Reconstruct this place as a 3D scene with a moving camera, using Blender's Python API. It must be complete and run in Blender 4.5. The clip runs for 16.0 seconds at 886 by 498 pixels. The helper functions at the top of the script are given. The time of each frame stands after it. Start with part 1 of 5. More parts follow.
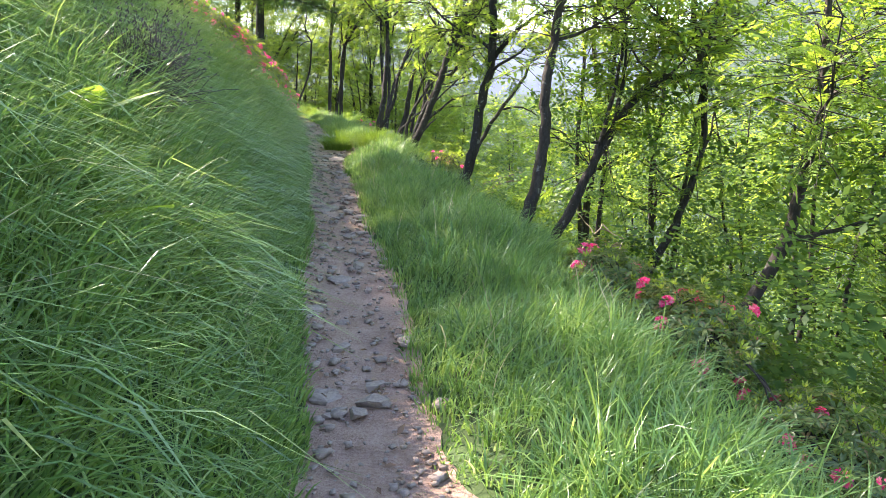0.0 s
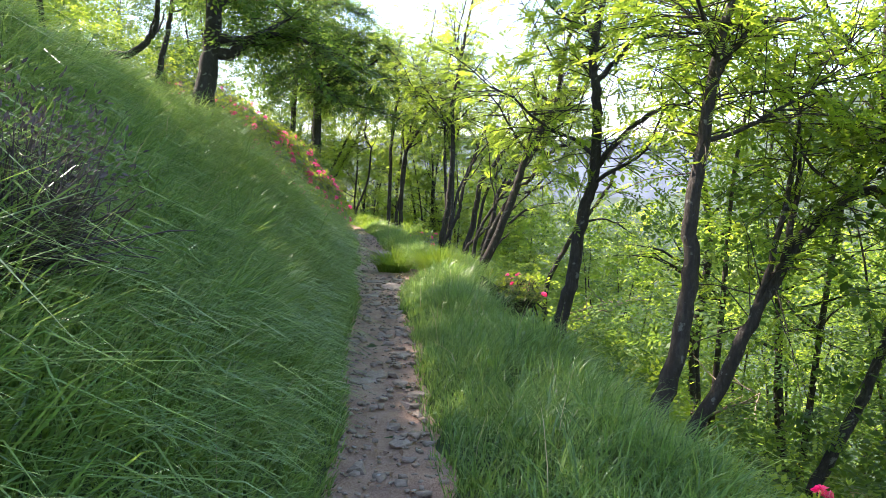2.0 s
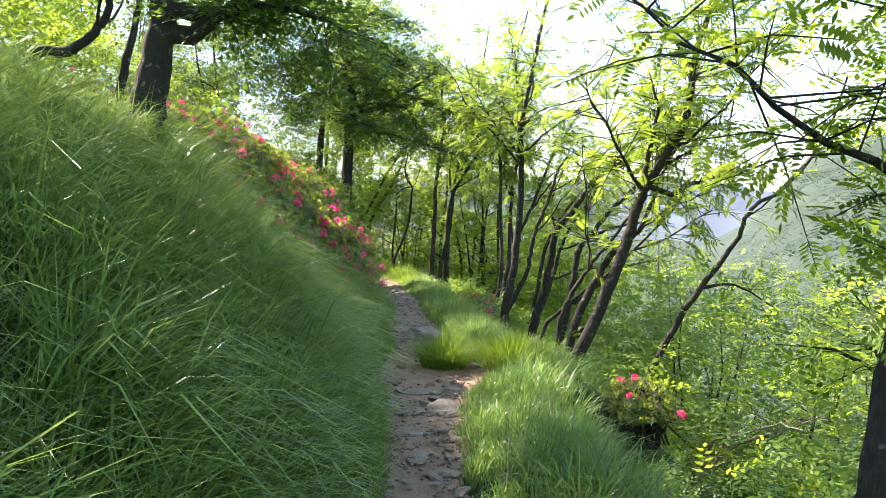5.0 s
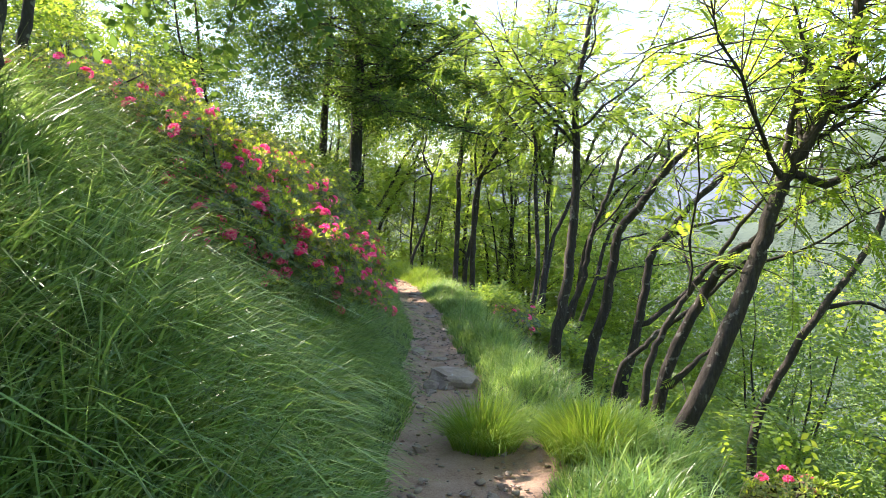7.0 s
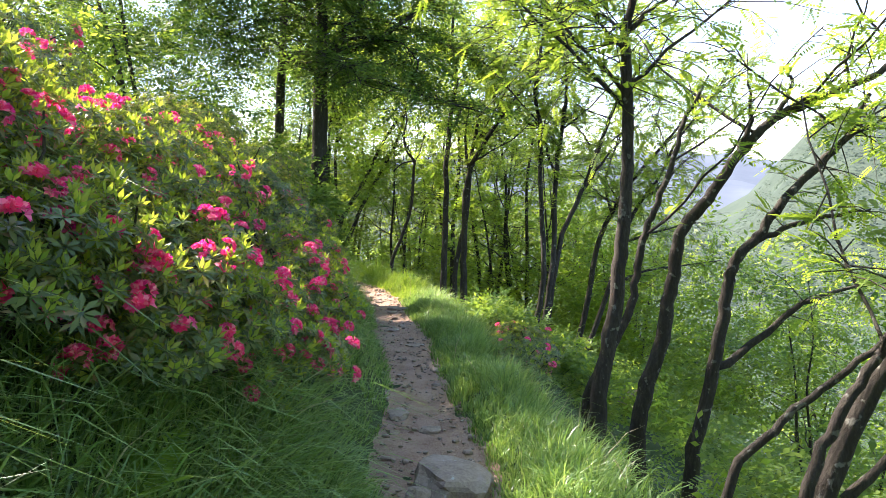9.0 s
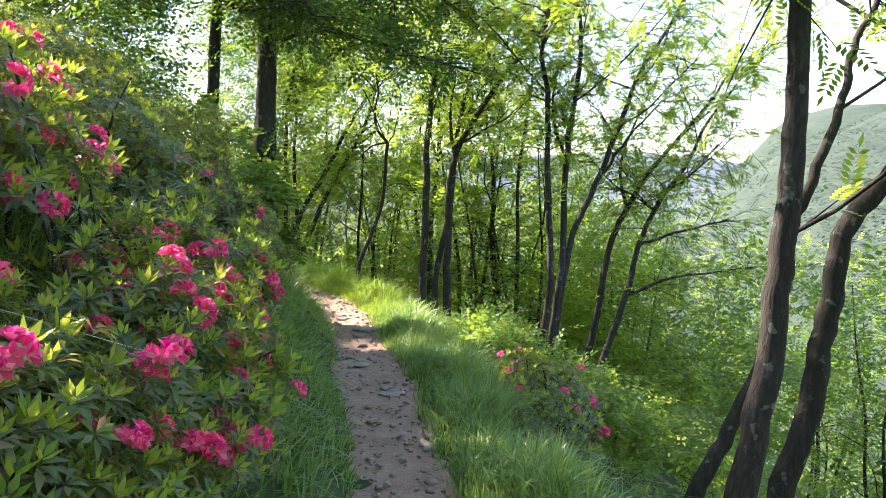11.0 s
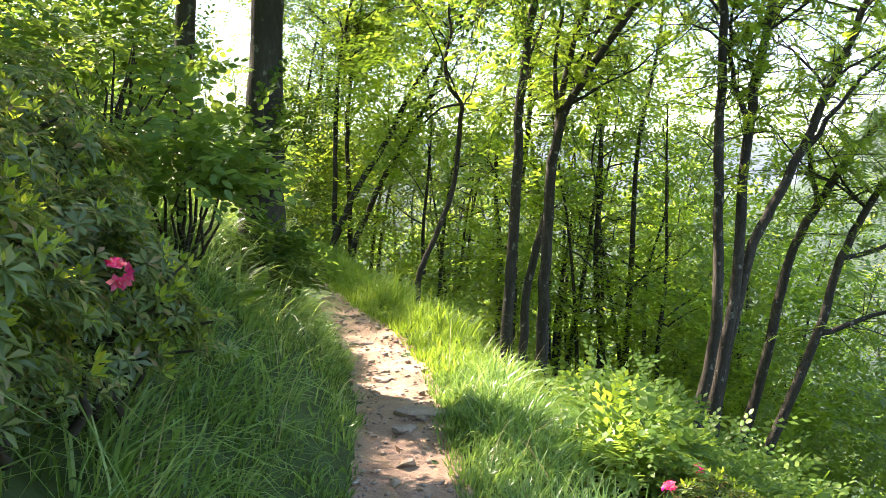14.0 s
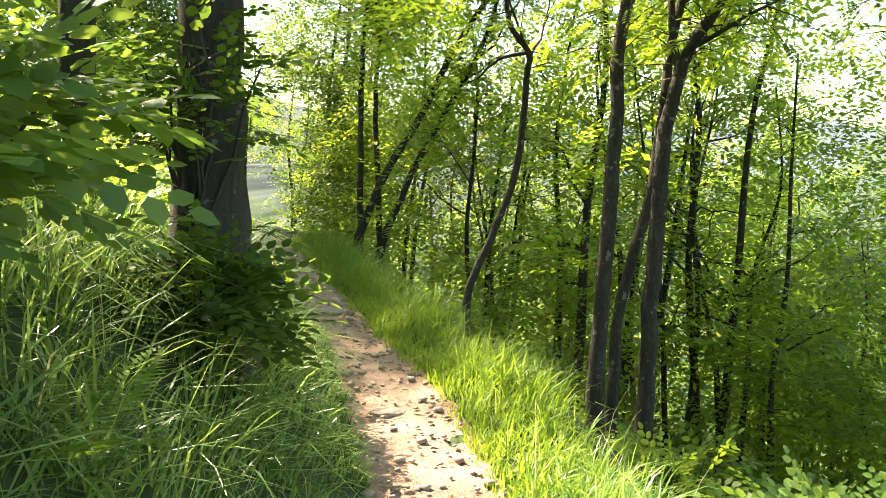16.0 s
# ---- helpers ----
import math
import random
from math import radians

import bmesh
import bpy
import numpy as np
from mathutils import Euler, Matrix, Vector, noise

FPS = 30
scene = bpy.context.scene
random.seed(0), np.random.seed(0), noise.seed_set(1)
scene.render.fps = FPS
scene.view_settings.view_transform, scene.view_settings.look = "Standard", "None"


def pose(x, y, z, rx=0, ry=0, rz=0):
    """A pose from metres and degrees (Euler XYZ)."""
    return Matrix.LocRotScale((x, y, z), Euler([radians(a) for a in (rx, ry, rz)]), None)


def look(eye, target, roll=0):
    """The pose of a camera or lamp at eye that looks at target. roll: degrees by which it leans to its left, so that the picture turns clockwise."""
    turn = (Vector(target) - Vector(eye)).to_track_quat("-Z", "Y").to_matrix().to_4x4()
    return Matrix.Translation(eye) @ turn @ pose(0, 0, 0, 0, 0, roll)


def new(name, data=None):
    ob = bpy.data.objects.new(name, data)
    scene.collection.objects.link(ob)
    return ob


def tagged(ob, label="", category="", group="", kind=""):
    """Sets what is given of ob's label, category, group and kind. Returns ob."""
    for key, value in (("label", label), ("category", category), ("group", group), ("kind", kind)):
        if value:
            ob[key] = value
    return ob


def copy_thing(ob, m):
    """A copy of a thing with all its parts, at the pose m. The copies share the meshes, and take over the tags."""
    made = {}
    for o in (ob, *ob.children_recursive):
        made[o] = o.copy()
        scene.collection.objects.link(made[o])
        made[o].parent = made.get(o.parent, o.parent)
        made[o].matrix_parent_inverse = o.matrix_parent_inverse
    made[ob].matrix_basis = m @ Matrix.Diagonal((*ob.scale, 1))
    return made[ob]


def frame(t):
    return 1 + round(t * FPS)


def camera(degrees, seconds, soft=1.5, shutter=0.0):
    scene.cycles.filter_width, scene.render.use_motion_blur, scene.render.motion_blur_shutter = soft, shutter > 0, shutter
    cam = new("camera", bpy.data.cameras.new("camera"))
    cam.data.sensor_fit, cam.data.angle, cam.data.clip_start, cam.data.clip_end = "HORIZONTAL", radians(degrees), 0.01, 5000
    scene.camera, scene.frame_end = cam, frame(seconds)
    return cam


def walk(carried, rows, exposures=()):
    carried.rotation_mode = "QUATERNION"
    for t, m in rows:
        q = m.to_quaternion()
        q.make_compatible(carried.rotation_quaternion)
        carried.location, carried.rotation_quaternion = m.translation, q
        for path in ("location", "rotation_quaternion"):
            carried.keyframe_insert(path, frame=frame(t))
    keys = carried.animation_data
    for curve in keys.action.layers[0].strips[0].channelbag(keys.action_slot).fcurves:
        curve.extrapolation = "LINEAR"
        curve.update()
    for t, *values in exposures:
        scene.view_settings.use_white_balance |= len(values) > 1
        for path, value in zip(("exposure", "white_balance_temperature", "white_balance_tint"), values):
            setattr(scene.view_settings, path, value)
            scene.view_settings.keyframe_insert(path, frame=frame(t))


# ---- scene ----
cam = camera(60.46, 16.0, soft=0.65)
PATH = [
    (0, (-0.063, -0.001, 1.319), (1.019, 5.747, -0.020), 1.61),
    (0.5, (0.010, 0.533, 1.344), (0.875, 6.372, 0.269), 1.22),
    (1, (0.050, 1.100, 1.367), (0.797, 6.986, 0.479), 0.91),
    (1.5, (0.110, 1.682, 1.368), (0.783, 7.599, 0.641), 0.98),
    (2, (0.114, 2.243, 1.389), (0.730, 8.185, 0.829), 1.28),
    (2.5, (0.128, 2.836, 1.428), (0.658, 8.797, 0.999), 1.35),
    (3, (0.135, 3.464, 1.435), (0.615, 9.434, 1.084), 1.38),
    (3.5, (0.105, 4.043, 1.446), (0.596, 10.016, 1.152), 1.10),
    (4, (0.125, 4.642, 1.447), (0.584, 10.619, 1.201), 1.18),
    (4.5, (0.119, 5.236, 1.453), (0.522, 11.218, 1.205), 1.41),
    (5, (0.126, 5.821, 1.480), (0.426, 11.809, 1.234), 1.55),
    (5.2, (0.140, 6.073, 1.480), (0.393, 12.063, 1.259), 1.52),
    (7.3, (0.125, 8.712, 1.623), (0.271, 14.698, 1.250), 0.87),
    (7.5, (0.141, 8.972, 1.598), (0.324, 14.957, 1.221), 0.81),
    (8, (0.144, 9.633, 1.628), (0.446, 15.609, 1.190), 0.81),
    (8.5, (0.137, 10.285, 1.624), (0.470, 16.258, 1.167), 0.61),
    (9, (0.140, 10.937, 1.621), (0.423, 16.915, 1.192), 0.25),
    (9.2, (0.128, 11.170, 1.599), (0.408, 17.150, 1.201), 0.01),
    (11.3, (0.063, 13.845, 1.477), (0.658, 19.797, 1.018), 1.30),
    (11.5, (0.044, 14.069, 1.481), (0.655, 20.017, 0.991), 1.62),
    (12, (0.137, 14.658, 1.524), (0.674, 20.606, 0.938), 1.41),
    (12.5, (0.183, 15.235, 1.513), (0.627, 21.191, 0.934), 1.54),
    (13, (0.166, 15.750, 1.505), (0.443, 21.719, 0.962), 1.64),
    (13.5, (0.153, 16.341, 1.496), (0.254, 22.314, 0.939), 1.73),
    (14, (0.149, 16.966, 1.482), (0.123, 22.937, 0.893), 1.64),
    (14.5, (0.076, 17.549, 1.494), (-0.039, 23.513, 0.853), 1.31),
    (15, (0.047, 18.154, 1.467), (-0.186, 24.112, 0.795), 1.05),
    (15.5, (-0.031, 18.722, 1.455), (-0.304, 24.673, 0.743), 1.26),
    (16, (-0.058, 19.341, 1.439), (-0.355, 25.288, 0.706), 1.46),
]
walk(cam, [(t, look(e, g, r)) for t, e, g, r in PATH], exposures=[(0, 2.9, 6600, 24), (2, 2.6, 6700, 22), (5, 2.6, 6800, 20), (9, 2.65, 6700, 21), (12, 2.85, 6700, 22), (14, 3.0, 7200, 18), (16, 3.05, 7800, 16)])

# ---- sky and sun ----
SUN = Vector((-0.58, 0.45, 0.66)).normalized()
world = bpy.data.worlds.new("sky")
scene.world = world
world.use_nodes = True
wn = world.node_tree
sky = wn.nodes.new("ShaderNodeTexSky")
sky.sky_type = "NISHITA"
sky.sun_disc = False
sky.sun_elevation = math.asin(SUN.z)
sky.sun_rotation = math.atan2(SUN.x, SUN.y)
sky.air_density, sky.dust_density, sky.ozone_density = 1.0, 0.25, 1.0
wn.links.new(sky.outputs[0], wn.nodes["Background"].inputs[0])
wn.nodes["Background"].inputs[1].default_value = 0.10
sun = new("sun", bpy.data.lights.new("sun", "SUN"))
sun.data.energy, sun.data.angle, sun.data.color = 4.2, radians(0.6), (1.0, 0.93, 0.80)
sun.matrix_world = look(SUN * 60, (0, 0, 0))

rng = np.random.default_rng(7)


# ---- materials ----
def shader(name):
    m = bpy.data.materials.new(name)
    m.use_nodes = True
    return m, m.node_tree.nodes, m.node_tree.links


def ramp(nodes, stops):
    r = nodes.new("ShaderNodeValToRGB")
    el = r.color_ramp.elements
    while len(el) < len(stops):
        el.new(0.5)
    for e, (p, c) in zip(el, stops):
        e.position, e.color = p, (*c, 1)
    return r


def leafy(name, stops, rough=0.5, glow=0.45, patch=0.0, spec=0.4):
    """Leaf tissue: colour varies from leaf to leaf; part of the light passes through."""
    m, n, l = shader(name)
    p = n["Principled BSDF"]
    geo = n.new("ShaderNodeNewGeometry")
    r = ramp(n, stops)
    noise_n = n.new("ShaderNodeTexNoise")
    noise_n.inputs["Scale"].default_value = 0.9
    noise_n.inputs["Detail"].default_value = 3
    l.new(geo.outputs["Position"], noise_n.inputs["Vector"])
    mix = n.new("ShaderNodeMath")
    mix.operation = "MULTIPLY_ADD"
    l.new(noise_n.outputs[0], mix.inputs[0])
    mix.inputs[1].default_value = patch
    add = n.new("ShaderNodeMath")
    add.operation = "MULTIPLY_ADD"
    l.new(geo.outputs["Random Per Island"], add.inputs[0])
    add.inputs[1].default_value = 1.0 - patch
    add.inputs[2].default_value = 0.0
    l.new(add.outputs[0], mix.inputs[2])
    l.new(mix.outputs[0], r.inputs[0])
    l.new(r.outputs[0], p.inputs["Base Color"])
    p.inputs["Roughness"].default_value = rough
    p.inputs["Specular IOR Level"].default_value = spec
    tr = n.new("ShaderNodeBsdfTranslucent")
    hue = n.new("ShaderNodeHueSaturation")
    hue.inputs["Hue"].default_value = 0.465
    hue.inputs["Saturation"].default_value = 1.1
    hue.inputs["Value"].default_value = 2.4
    l.new(r.outputs[0], hue.inputs["Color"])
    l.new(hue.outputs[0], tr.inputs[0])
    ms = n.new("ShaderNodeMixShader")
    ms.inputs[0].default_value = glow
    l.new(p.outputs[0], ms.inputs[1])
    l.new(tr.outputs[0], ms.inputs[2])
    l.new(ms.outputs[0], n["Material Output"].inputs[0])
    return m


def grainy(name, stops, scale=6.0, rough=0.9, bump=0.4, fine=40.0, squash=(1, 1, 1), spots=None):
    """Bark, soil and stone: two scales of noise in colour and relief, and pale spots where given."""
    m, n, l = shader(name)
    p = n["Principled BSDF"]
    co = n.new("ShaderNodeTexCoord")
    mp = n.new("ShaderNodeMapping")
    mp.inputs["Scale"].default_value = squash
    l.new(co.outputs["Object"], mp.inputs[0])
    a, b = n.new("ShaderNodeTexNoise"), n.new("ShaderNodeTexNoise")
    for t, s in ((a, scale), (b, fine)):
        t.inputs["Scale"].default_value = s
        t.inputs["Detail"].default_value = 6
        t.inputs["Roughness"].default_value = 0.65
        l.new(mp.outputs[0], t.inputs["Vector"])
    mx = n.new("ShaderNodeMath")
    mx.operation = "MULTIPLY_ADD"
    l.new(b.outputs[0], mx.inputs[0])
    mx.inputs[1].default_value = 0.5
    ha = n.new("ShaderNodeMath")
    ha.operation = "MULTIPLY"
    l.new(a.outputs[0], ha.inputs[0])
    ha.inputs[1].default_value = 0.5
    l.new(ha.outputs[0], mx.inputs[2])
    r = ramp(n, stops)
    l.new(mx.outputs[0], r.inputs[0])
    colour = r.outputs[0]
    if spots:
        sp = n.new("ShaderNodeTexNoise")
        sp.inputs["Scale"].default_value = spots[0]
        sp.inputs["Detail"].default_value = 4
        l.new(co.outputs["Object"], sp.inputs["Vector"])
        th = ramp(n, [(spots[1], (0, 0, 0)), (spots[1] + 0.05, (1, 1, 1))])
        l.new(sp.outputs[0], th.inputs[0])
        cm = n.new("ShaderNodeMix")
        cm.data_type = "RGBA"
        l.new(th.outputs[0], cm.inputs[0])
        l.new(colour, cm.inputs[6])
        cm.inputs[7].default_value = (*spots[2], 1)
        colour = cm.outputs[2]
    l.new(colour, p.inputs["Base Color"])
    p.inputs["Roughness"].default_value = rough
    p.inputs["Specular IOR Level"].default_value = 0.25
    bp = n.new("ShaderNodeBump")
    bp.inputs["Strength"].default_value = bump
    bp.inputs["Distance"].default_value = 0.02
    l.new(mx.outputs[0], bp.inputs["Height"])
    l.new(bp.outputs[0], p.inputs["Normal"])
    return m


GRASS = leafy("grass", [(0.15, (0.045, 0.105, 0.026)), (0.4, (0.100, 0.210, 0.052)), (0.65, (0.155, 0.275, 0.070)), (0.85, (0.22, 0.33, 0.10)), (0.97, (0.38, 0.35, 0.20))], rough=0.36, glow=0.35, patch=0.35, spec=0.6)
# paler blades: the highlights on bowed grass, put into the colour
GRASS_HIGHLIGHT = leafy("highlight_grass", [(0.0, (0.13, 0.24, 0.07)), (0.6, (0.20, 0.31, 0.10)), (0.9, (0.28, 0.36, 0.15)), (1.0, (0.42, 0.38, 0.22))], rough=0.32, glow=0.35, spec=0.6)
# sunlit version of the grass: sunlight put into a yellower colour
GRASS_SUNNY = leafy("sunlit_grass", [(0.0, (0.07, 0.15, 0.025)), (0.5, (0.12, 0.23, 0.035)), (1.0, (0.22, 0.30, 0.07))], rough=0.45, glow=0.4, patch=0.3)
ROWAN = leafy("rowan_leaf", [(0.0, (0.060, 0.125, 0.022)), (0.5, (0.115, 0.205, 0.034)), (1.0, (0.19, 0.28, 0.05))], glow=0.6, patch=0.4)
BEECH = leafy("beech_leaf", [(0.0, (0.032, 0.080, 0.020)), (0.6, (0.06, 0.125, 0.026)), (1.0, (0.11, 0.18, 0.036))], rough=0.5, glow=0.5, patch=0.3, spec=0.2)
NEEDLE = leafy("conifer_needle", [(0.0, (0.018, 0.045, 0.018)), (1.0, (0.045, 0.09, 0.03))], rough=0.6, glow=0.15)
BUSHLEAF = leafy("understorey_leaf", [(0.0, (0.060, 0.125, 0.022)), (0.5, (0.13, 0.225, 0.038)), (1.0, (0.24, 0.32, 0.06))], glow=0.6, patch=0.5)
HAZEL = leafy("hazel_leaf", [(0.0, (0.06, 0.13, 0.03)), (0.6, (0.11, 0.20, 0.042)), (1.0, (0.19, 0.28, 0.06))], rough=0.45, glow=0.45, patch=0.3, spec=0.35)
RHODO = leafy("rhododendron_leaf", [(0.0, (0.045, 0.085, 0.022)), (0.5, (0.085, 0.14, 0.034)), (0.85, (0.15, 0.195, 0.048)), (1.0, (0.22, 0.16, 0.07))], rough=0.34, glow=0.32, spec=0.5)
RHODO_NEW = leafy("rhododendron_shoot", [(0.0, (0.13, 0.24, 0.035)), (1.0, (0.27, 0.34, 0.06))], rough=0.4, glow=0.4)
PETAL = leafy("pink_petal", [(0.0, (0.60, 0.045, 0.11)), (0.6, (0.76, 0.12, 0.20)), (1.0, (0.85, 0.30, 0.33))], rough=0.5, glow=0.35)
LITTER = leafy("dead_leaf", [(0.0, (0.10, 0.055, 0.03)), (0.6, (0.20, 0.12, 0.07)), (1.0, (0.32, 0.22, 0.13))], rough=0.8, glow=0.1)
STRAW = leafy("dry_stalk", [(0.0, (0.30, 0.27, 0.15)), (1.0, (0.48, 0.42, 0.26))], rough=0.7, glow=0.25)
# bluish green: the haze of distance is mixed into the leaf colour
FAR_LEAF = leafy("far_leaf", [(0.0, (0.024, 0.046, 0.030)), (1.0, (0.040, 0.068, 0.040))], rough=0.8, glow=0.2)
FERN = leafy("fern_leaf", [(0.0, (0.06, 0.14, 0.025)), (1.0, (0.13, 0.24, 0.04))], glow=0.45)
HEATHER = leafy("dry_heather", [(0.0, (0.06, 0.048, 0.048)), (0.6, (0.11, 0.088, 0.085)), (1.0, (0.13, 0.115, 0.08))], rough=0.9, glow=0.05)
BARK = grainy("grey_bark", [(0.3, (0.018, 0.015, 0.012)), (0.5, (0.042, 0.036, 0.030)), (0.72, (0.095, 0.086, 0.072))], scale=9, fine=60, squash=(1, 1, 0.3), bump=1.0, spots=(17.0, 0.63, (0.15, 0.15, 0.13)))
BARK_DARK = grainy("dark_bark", [(0.3, (0.022, 0.020, 0.016)), (0.55, (0.052, 0.049, 0.038)), (0.75, (0.11, 0.105, 0.08))], scale=7, fine=45, squash=(1, 1, 0.3), bump=1.0, spots=(15.0, 0.62, (0.15, 0.16, 0.12)))
TWIG = grainy("twig_bark", [(0.3, (0.025, 0.021, 0.017)), (0.7, (0.07, 0.06, 0.048))], scale=12, fine=60, bump=0.3)
DRY_WOOD = grainy("dry_wood", [(0.3, (0.16, 0.12, 0.085)), (0.7, (0.34, 0.27, 0.20))], scale=10, fine=60, squash=(1, 1, 0.4), bump=0.5)
DIRT = grainy("trodden_earth", [(0.28, (0.15, 0.094, 0.067)), (0.42, (0.30, 0.190, 0.136)), (0.55, (0.40, 0.272, 0.200)), (0.7, (0.48, 0.355, 0.275))], scale=4.5, fine=75, bump=1.4, spots=(42.0, 0.66, (0.33, 0.275, 0.23)))
SOIL = grainy("turf_soil", [(0.3, (0.022, 0.035, 0.012)), (0.55, (0.045, 0.075, 0.022)), (0.75, (0.09, 0.095, 0.04))], scale=2.5, fine=30, bump=0.7)
STONE = grainy("grey_stone", [(0.3, (0.19, 0.145, 0.115)), (0.5, (0.31, 0.245, 0.195)), (0.7, (0.41, 0.345, 0.285))], scale=7, fine=60, bump=0.6, spots=(16.0, 0.66, (0.45, 0.44, 0.39)))
# distance haze tinted into the woodland colour, to go with the far leaves
FAR_WOOD = grainy("far_woodland", [(0.35, (0.022, 0.038, 0.027)), (0.5, (0.033, 0.052, 0.034)), (0.65, (0.048, 0.070, 0.043))], scale=0.035, fine=0.16, bump=1.0)
# aerial haze over the mountains is part of this base colour
HAZE_BLUE = grainy("far_mountain", [(0.35, (0.070, 0.092, 0.125)), (0.65, (0.090, 0.112, 0.145))], scale=0.006, fine=0.03, bump=0.3)


# ---- mesh helpers ----
def mesh_np(name, verts, quads, material, parent=None, smooth=False, label=""):
    """One mesh object out of arrays of places and four-cornered faces."""
    verts, quads = np.asarray(verts, np.float32).reshape(-1, 3), np.asarray(quads, np.int32).reshape(-1, 4)
    me = bpy.data.meshes.new(name)
    me.vertices.add(len(verts))
    me.vertices.foreach_set("co", verts.ravel())
    me.loops.add(quads.size)
    me.loops.foreach_set("vertex_index", quads.ravel())
    me.polygons.add(len(quads))
    me.polygons.foreach_set("loop_start", np.arange(0, quads.size, 4, dtype=np.int32))
    if smooth:
        me.polygons.foreach_set("use_smooth", np.ones(len(quads), bool))
    me.update(calc_edges=True)
    me.materials.append(material)
    ob = new(name, me)
    if parent:
        ob.parent = parent
    if label:
        tagged(ob, label)
    return ob


def part(name, bm, material, parent, label=""):
    me = bpy.data.meshes.new(name)
    bm.to_mesh(me)
    bm.free()
    me.materials.append(material)
    ob = new(name, me)
    ob.parent = parent
    return tagged(ob, label) if label else ob


def empty(name, at, label, category, group="", kind=""):
    ob = new(name)
    ob.empty_display_size = 0.1
    ob.location = at
    return tagged(ob, label, category, group, kind)


class Heap:
    """Gathers pieces into one array of places and faces."""

    def __init__(self):
        self.v, self.q, self.n = [], [], 0

    def add(self, v, q):
        v = np.asarray(v, float).reshape(-1, 3)
        self.v.append(v)
        self.q.append(np.asarray(q, int).reshape(-1, 4) + self.n)
        self.n += len(v)

    def made(self, name, material, parent=None, smooth=False, label="", origin=(0, 0, 0)):
        if not self.v:
            return None
        return mesh_np(name, np.concatenate(self.v) - np.asarray(origin, float), np.concatenate(self.q), material, parent, smooth, label)


def unit(v):
    v = np.asarray(v, float)
    return v / np.maximum(np.linalg.norm(v, axis=-1, keepdims=True), 1e-9)


def scatter(tv, tq, org, fwd, up, size):
    """A template laid out at every origin: its y runs along fwd, its z towards up."""
    org, fwd = np.asarray(org, float), unit(fwd)
    side = unit(np.cross(fwd, up))
    top = np.cross(side, fwd)
    rot = np.stack([side, fwd, top], -1)
    v = np.einsum("nij,mj->nmi", rot, tv) * np.asarray(size, float).reshape(-1, 1, 1) + org[:, None]
    q = tq[None] + (np.arange(len(org)) * len(tv))[:, None, None]
    return v.reshape(-1, 3), q.reshape(-1, 4)


def smooth_line(pts, steps):
    """A Catmull-Rom line through the points."""
    p = np.asarray(pts, float)
    p = np.vstack([2 * p[0] - p[1], p, 2 * p[-1] - p[-2]])
    out = []
    for i in range(1, len(p) - 2):
        t = np.linspace(0, 1, steps, endpoint=False)[:, None]
        a, b, c, d = p[i - 1 : i + 3]
        out.append(0.5 * (2 * b + (c - a) * t + (2 * a - 5 * b + 4 * c - d) * t**2 + (3 * b - a - 3 * c + d) * t**3))
    return np.vstack(out + [p[-2][None]])


def tube(line, radii, sides, rough=0.0):
    """A closed tapering tube round a line."""
    line = np.asarray(line, float)
    tan = unit(np.gradient(line, axis=0))
    ref = np.where(np.abs(tan[:, 2:]) > 0.9, (1.0, 0, 0), (0, 0, 1.0))
    a = unit(np.cross(tan, ref))
    for i in range(1, len(a)):
        a[i] = unit(a[i - 1] - tan[i] * (a[i - 1] @ tan[i]))
    b = np.cross(tan, a)
    ang = np.arange(sides) / sides * 2 * np.pi
    r = np.asarray(radii, float)[:, None] * (1 + rough * rng.normal(size=(len(line), sides)))
    v = line[:, None] + r[..., None] * (np.cos(ang)[None, :, None] * a[:, None] + np.sin(ang)[None, :, None] * b[:, None])
    i, j = np.meshgrid(np.arange(len(line) - 1), np.arange(sides), indexing="ij")
    k = (j + 1) % sides
    q = np.stack([i * sides + j, i * sides + k, (i + 1) * sides + k, (i + 1) * sides + j], -1).reshape(-1, 4)
    return v.reshape(-1, 3), q


# ---- the lie of the land ----
CY = np.array([-60, 0, 2.5, 4, 6, 9, 12, 15, 17, 19, 21, 22.6, 23.2, 24.3, 25.5, 26.9, 28.8, 32, 40, 60])
CX = np.array([-1.0, 0.10, 0.15, 0.19, 0.23, 0.25, 0.29, 0.29, 0.24, 0.11, -0.06, -0.25, -0.40, -0.72, -1.24, -1.80, -2.42, -3.9, -9, -24])


def path_x(y):
    return 0.13 * np.exp(-(((np.asarray(y, float) - 13.0) / 0.8) ** 2)) + sum(np.interp(np.asarray(y, float) + o, CY, CX) for o in (-0.7, -0.35, 0, 0.35, 0.7)) / 5


def half_width(y):
    return 0.255 + 0.03 * np.sin(np.asarray(y) * 1.7) + 0.28 * np.exp(-(((np.asarray(y) - 13.0) / 0.8) ** 2)) + 0.08 * np.exp(-(((np.asarray(y) - 15.2) / 0.7) ** 2))


def wobble(x, y):
    return 0.05 * np.sin(1.9 * x + 0.8 * y) + 0.04 * np.sin(2.7 * y - 1.3 * x + 1) + 0.025 * np.sin(5.1 * y + 3.2 * x) + 0.02 * np.sin(7.3 * x - 4.4 * y)


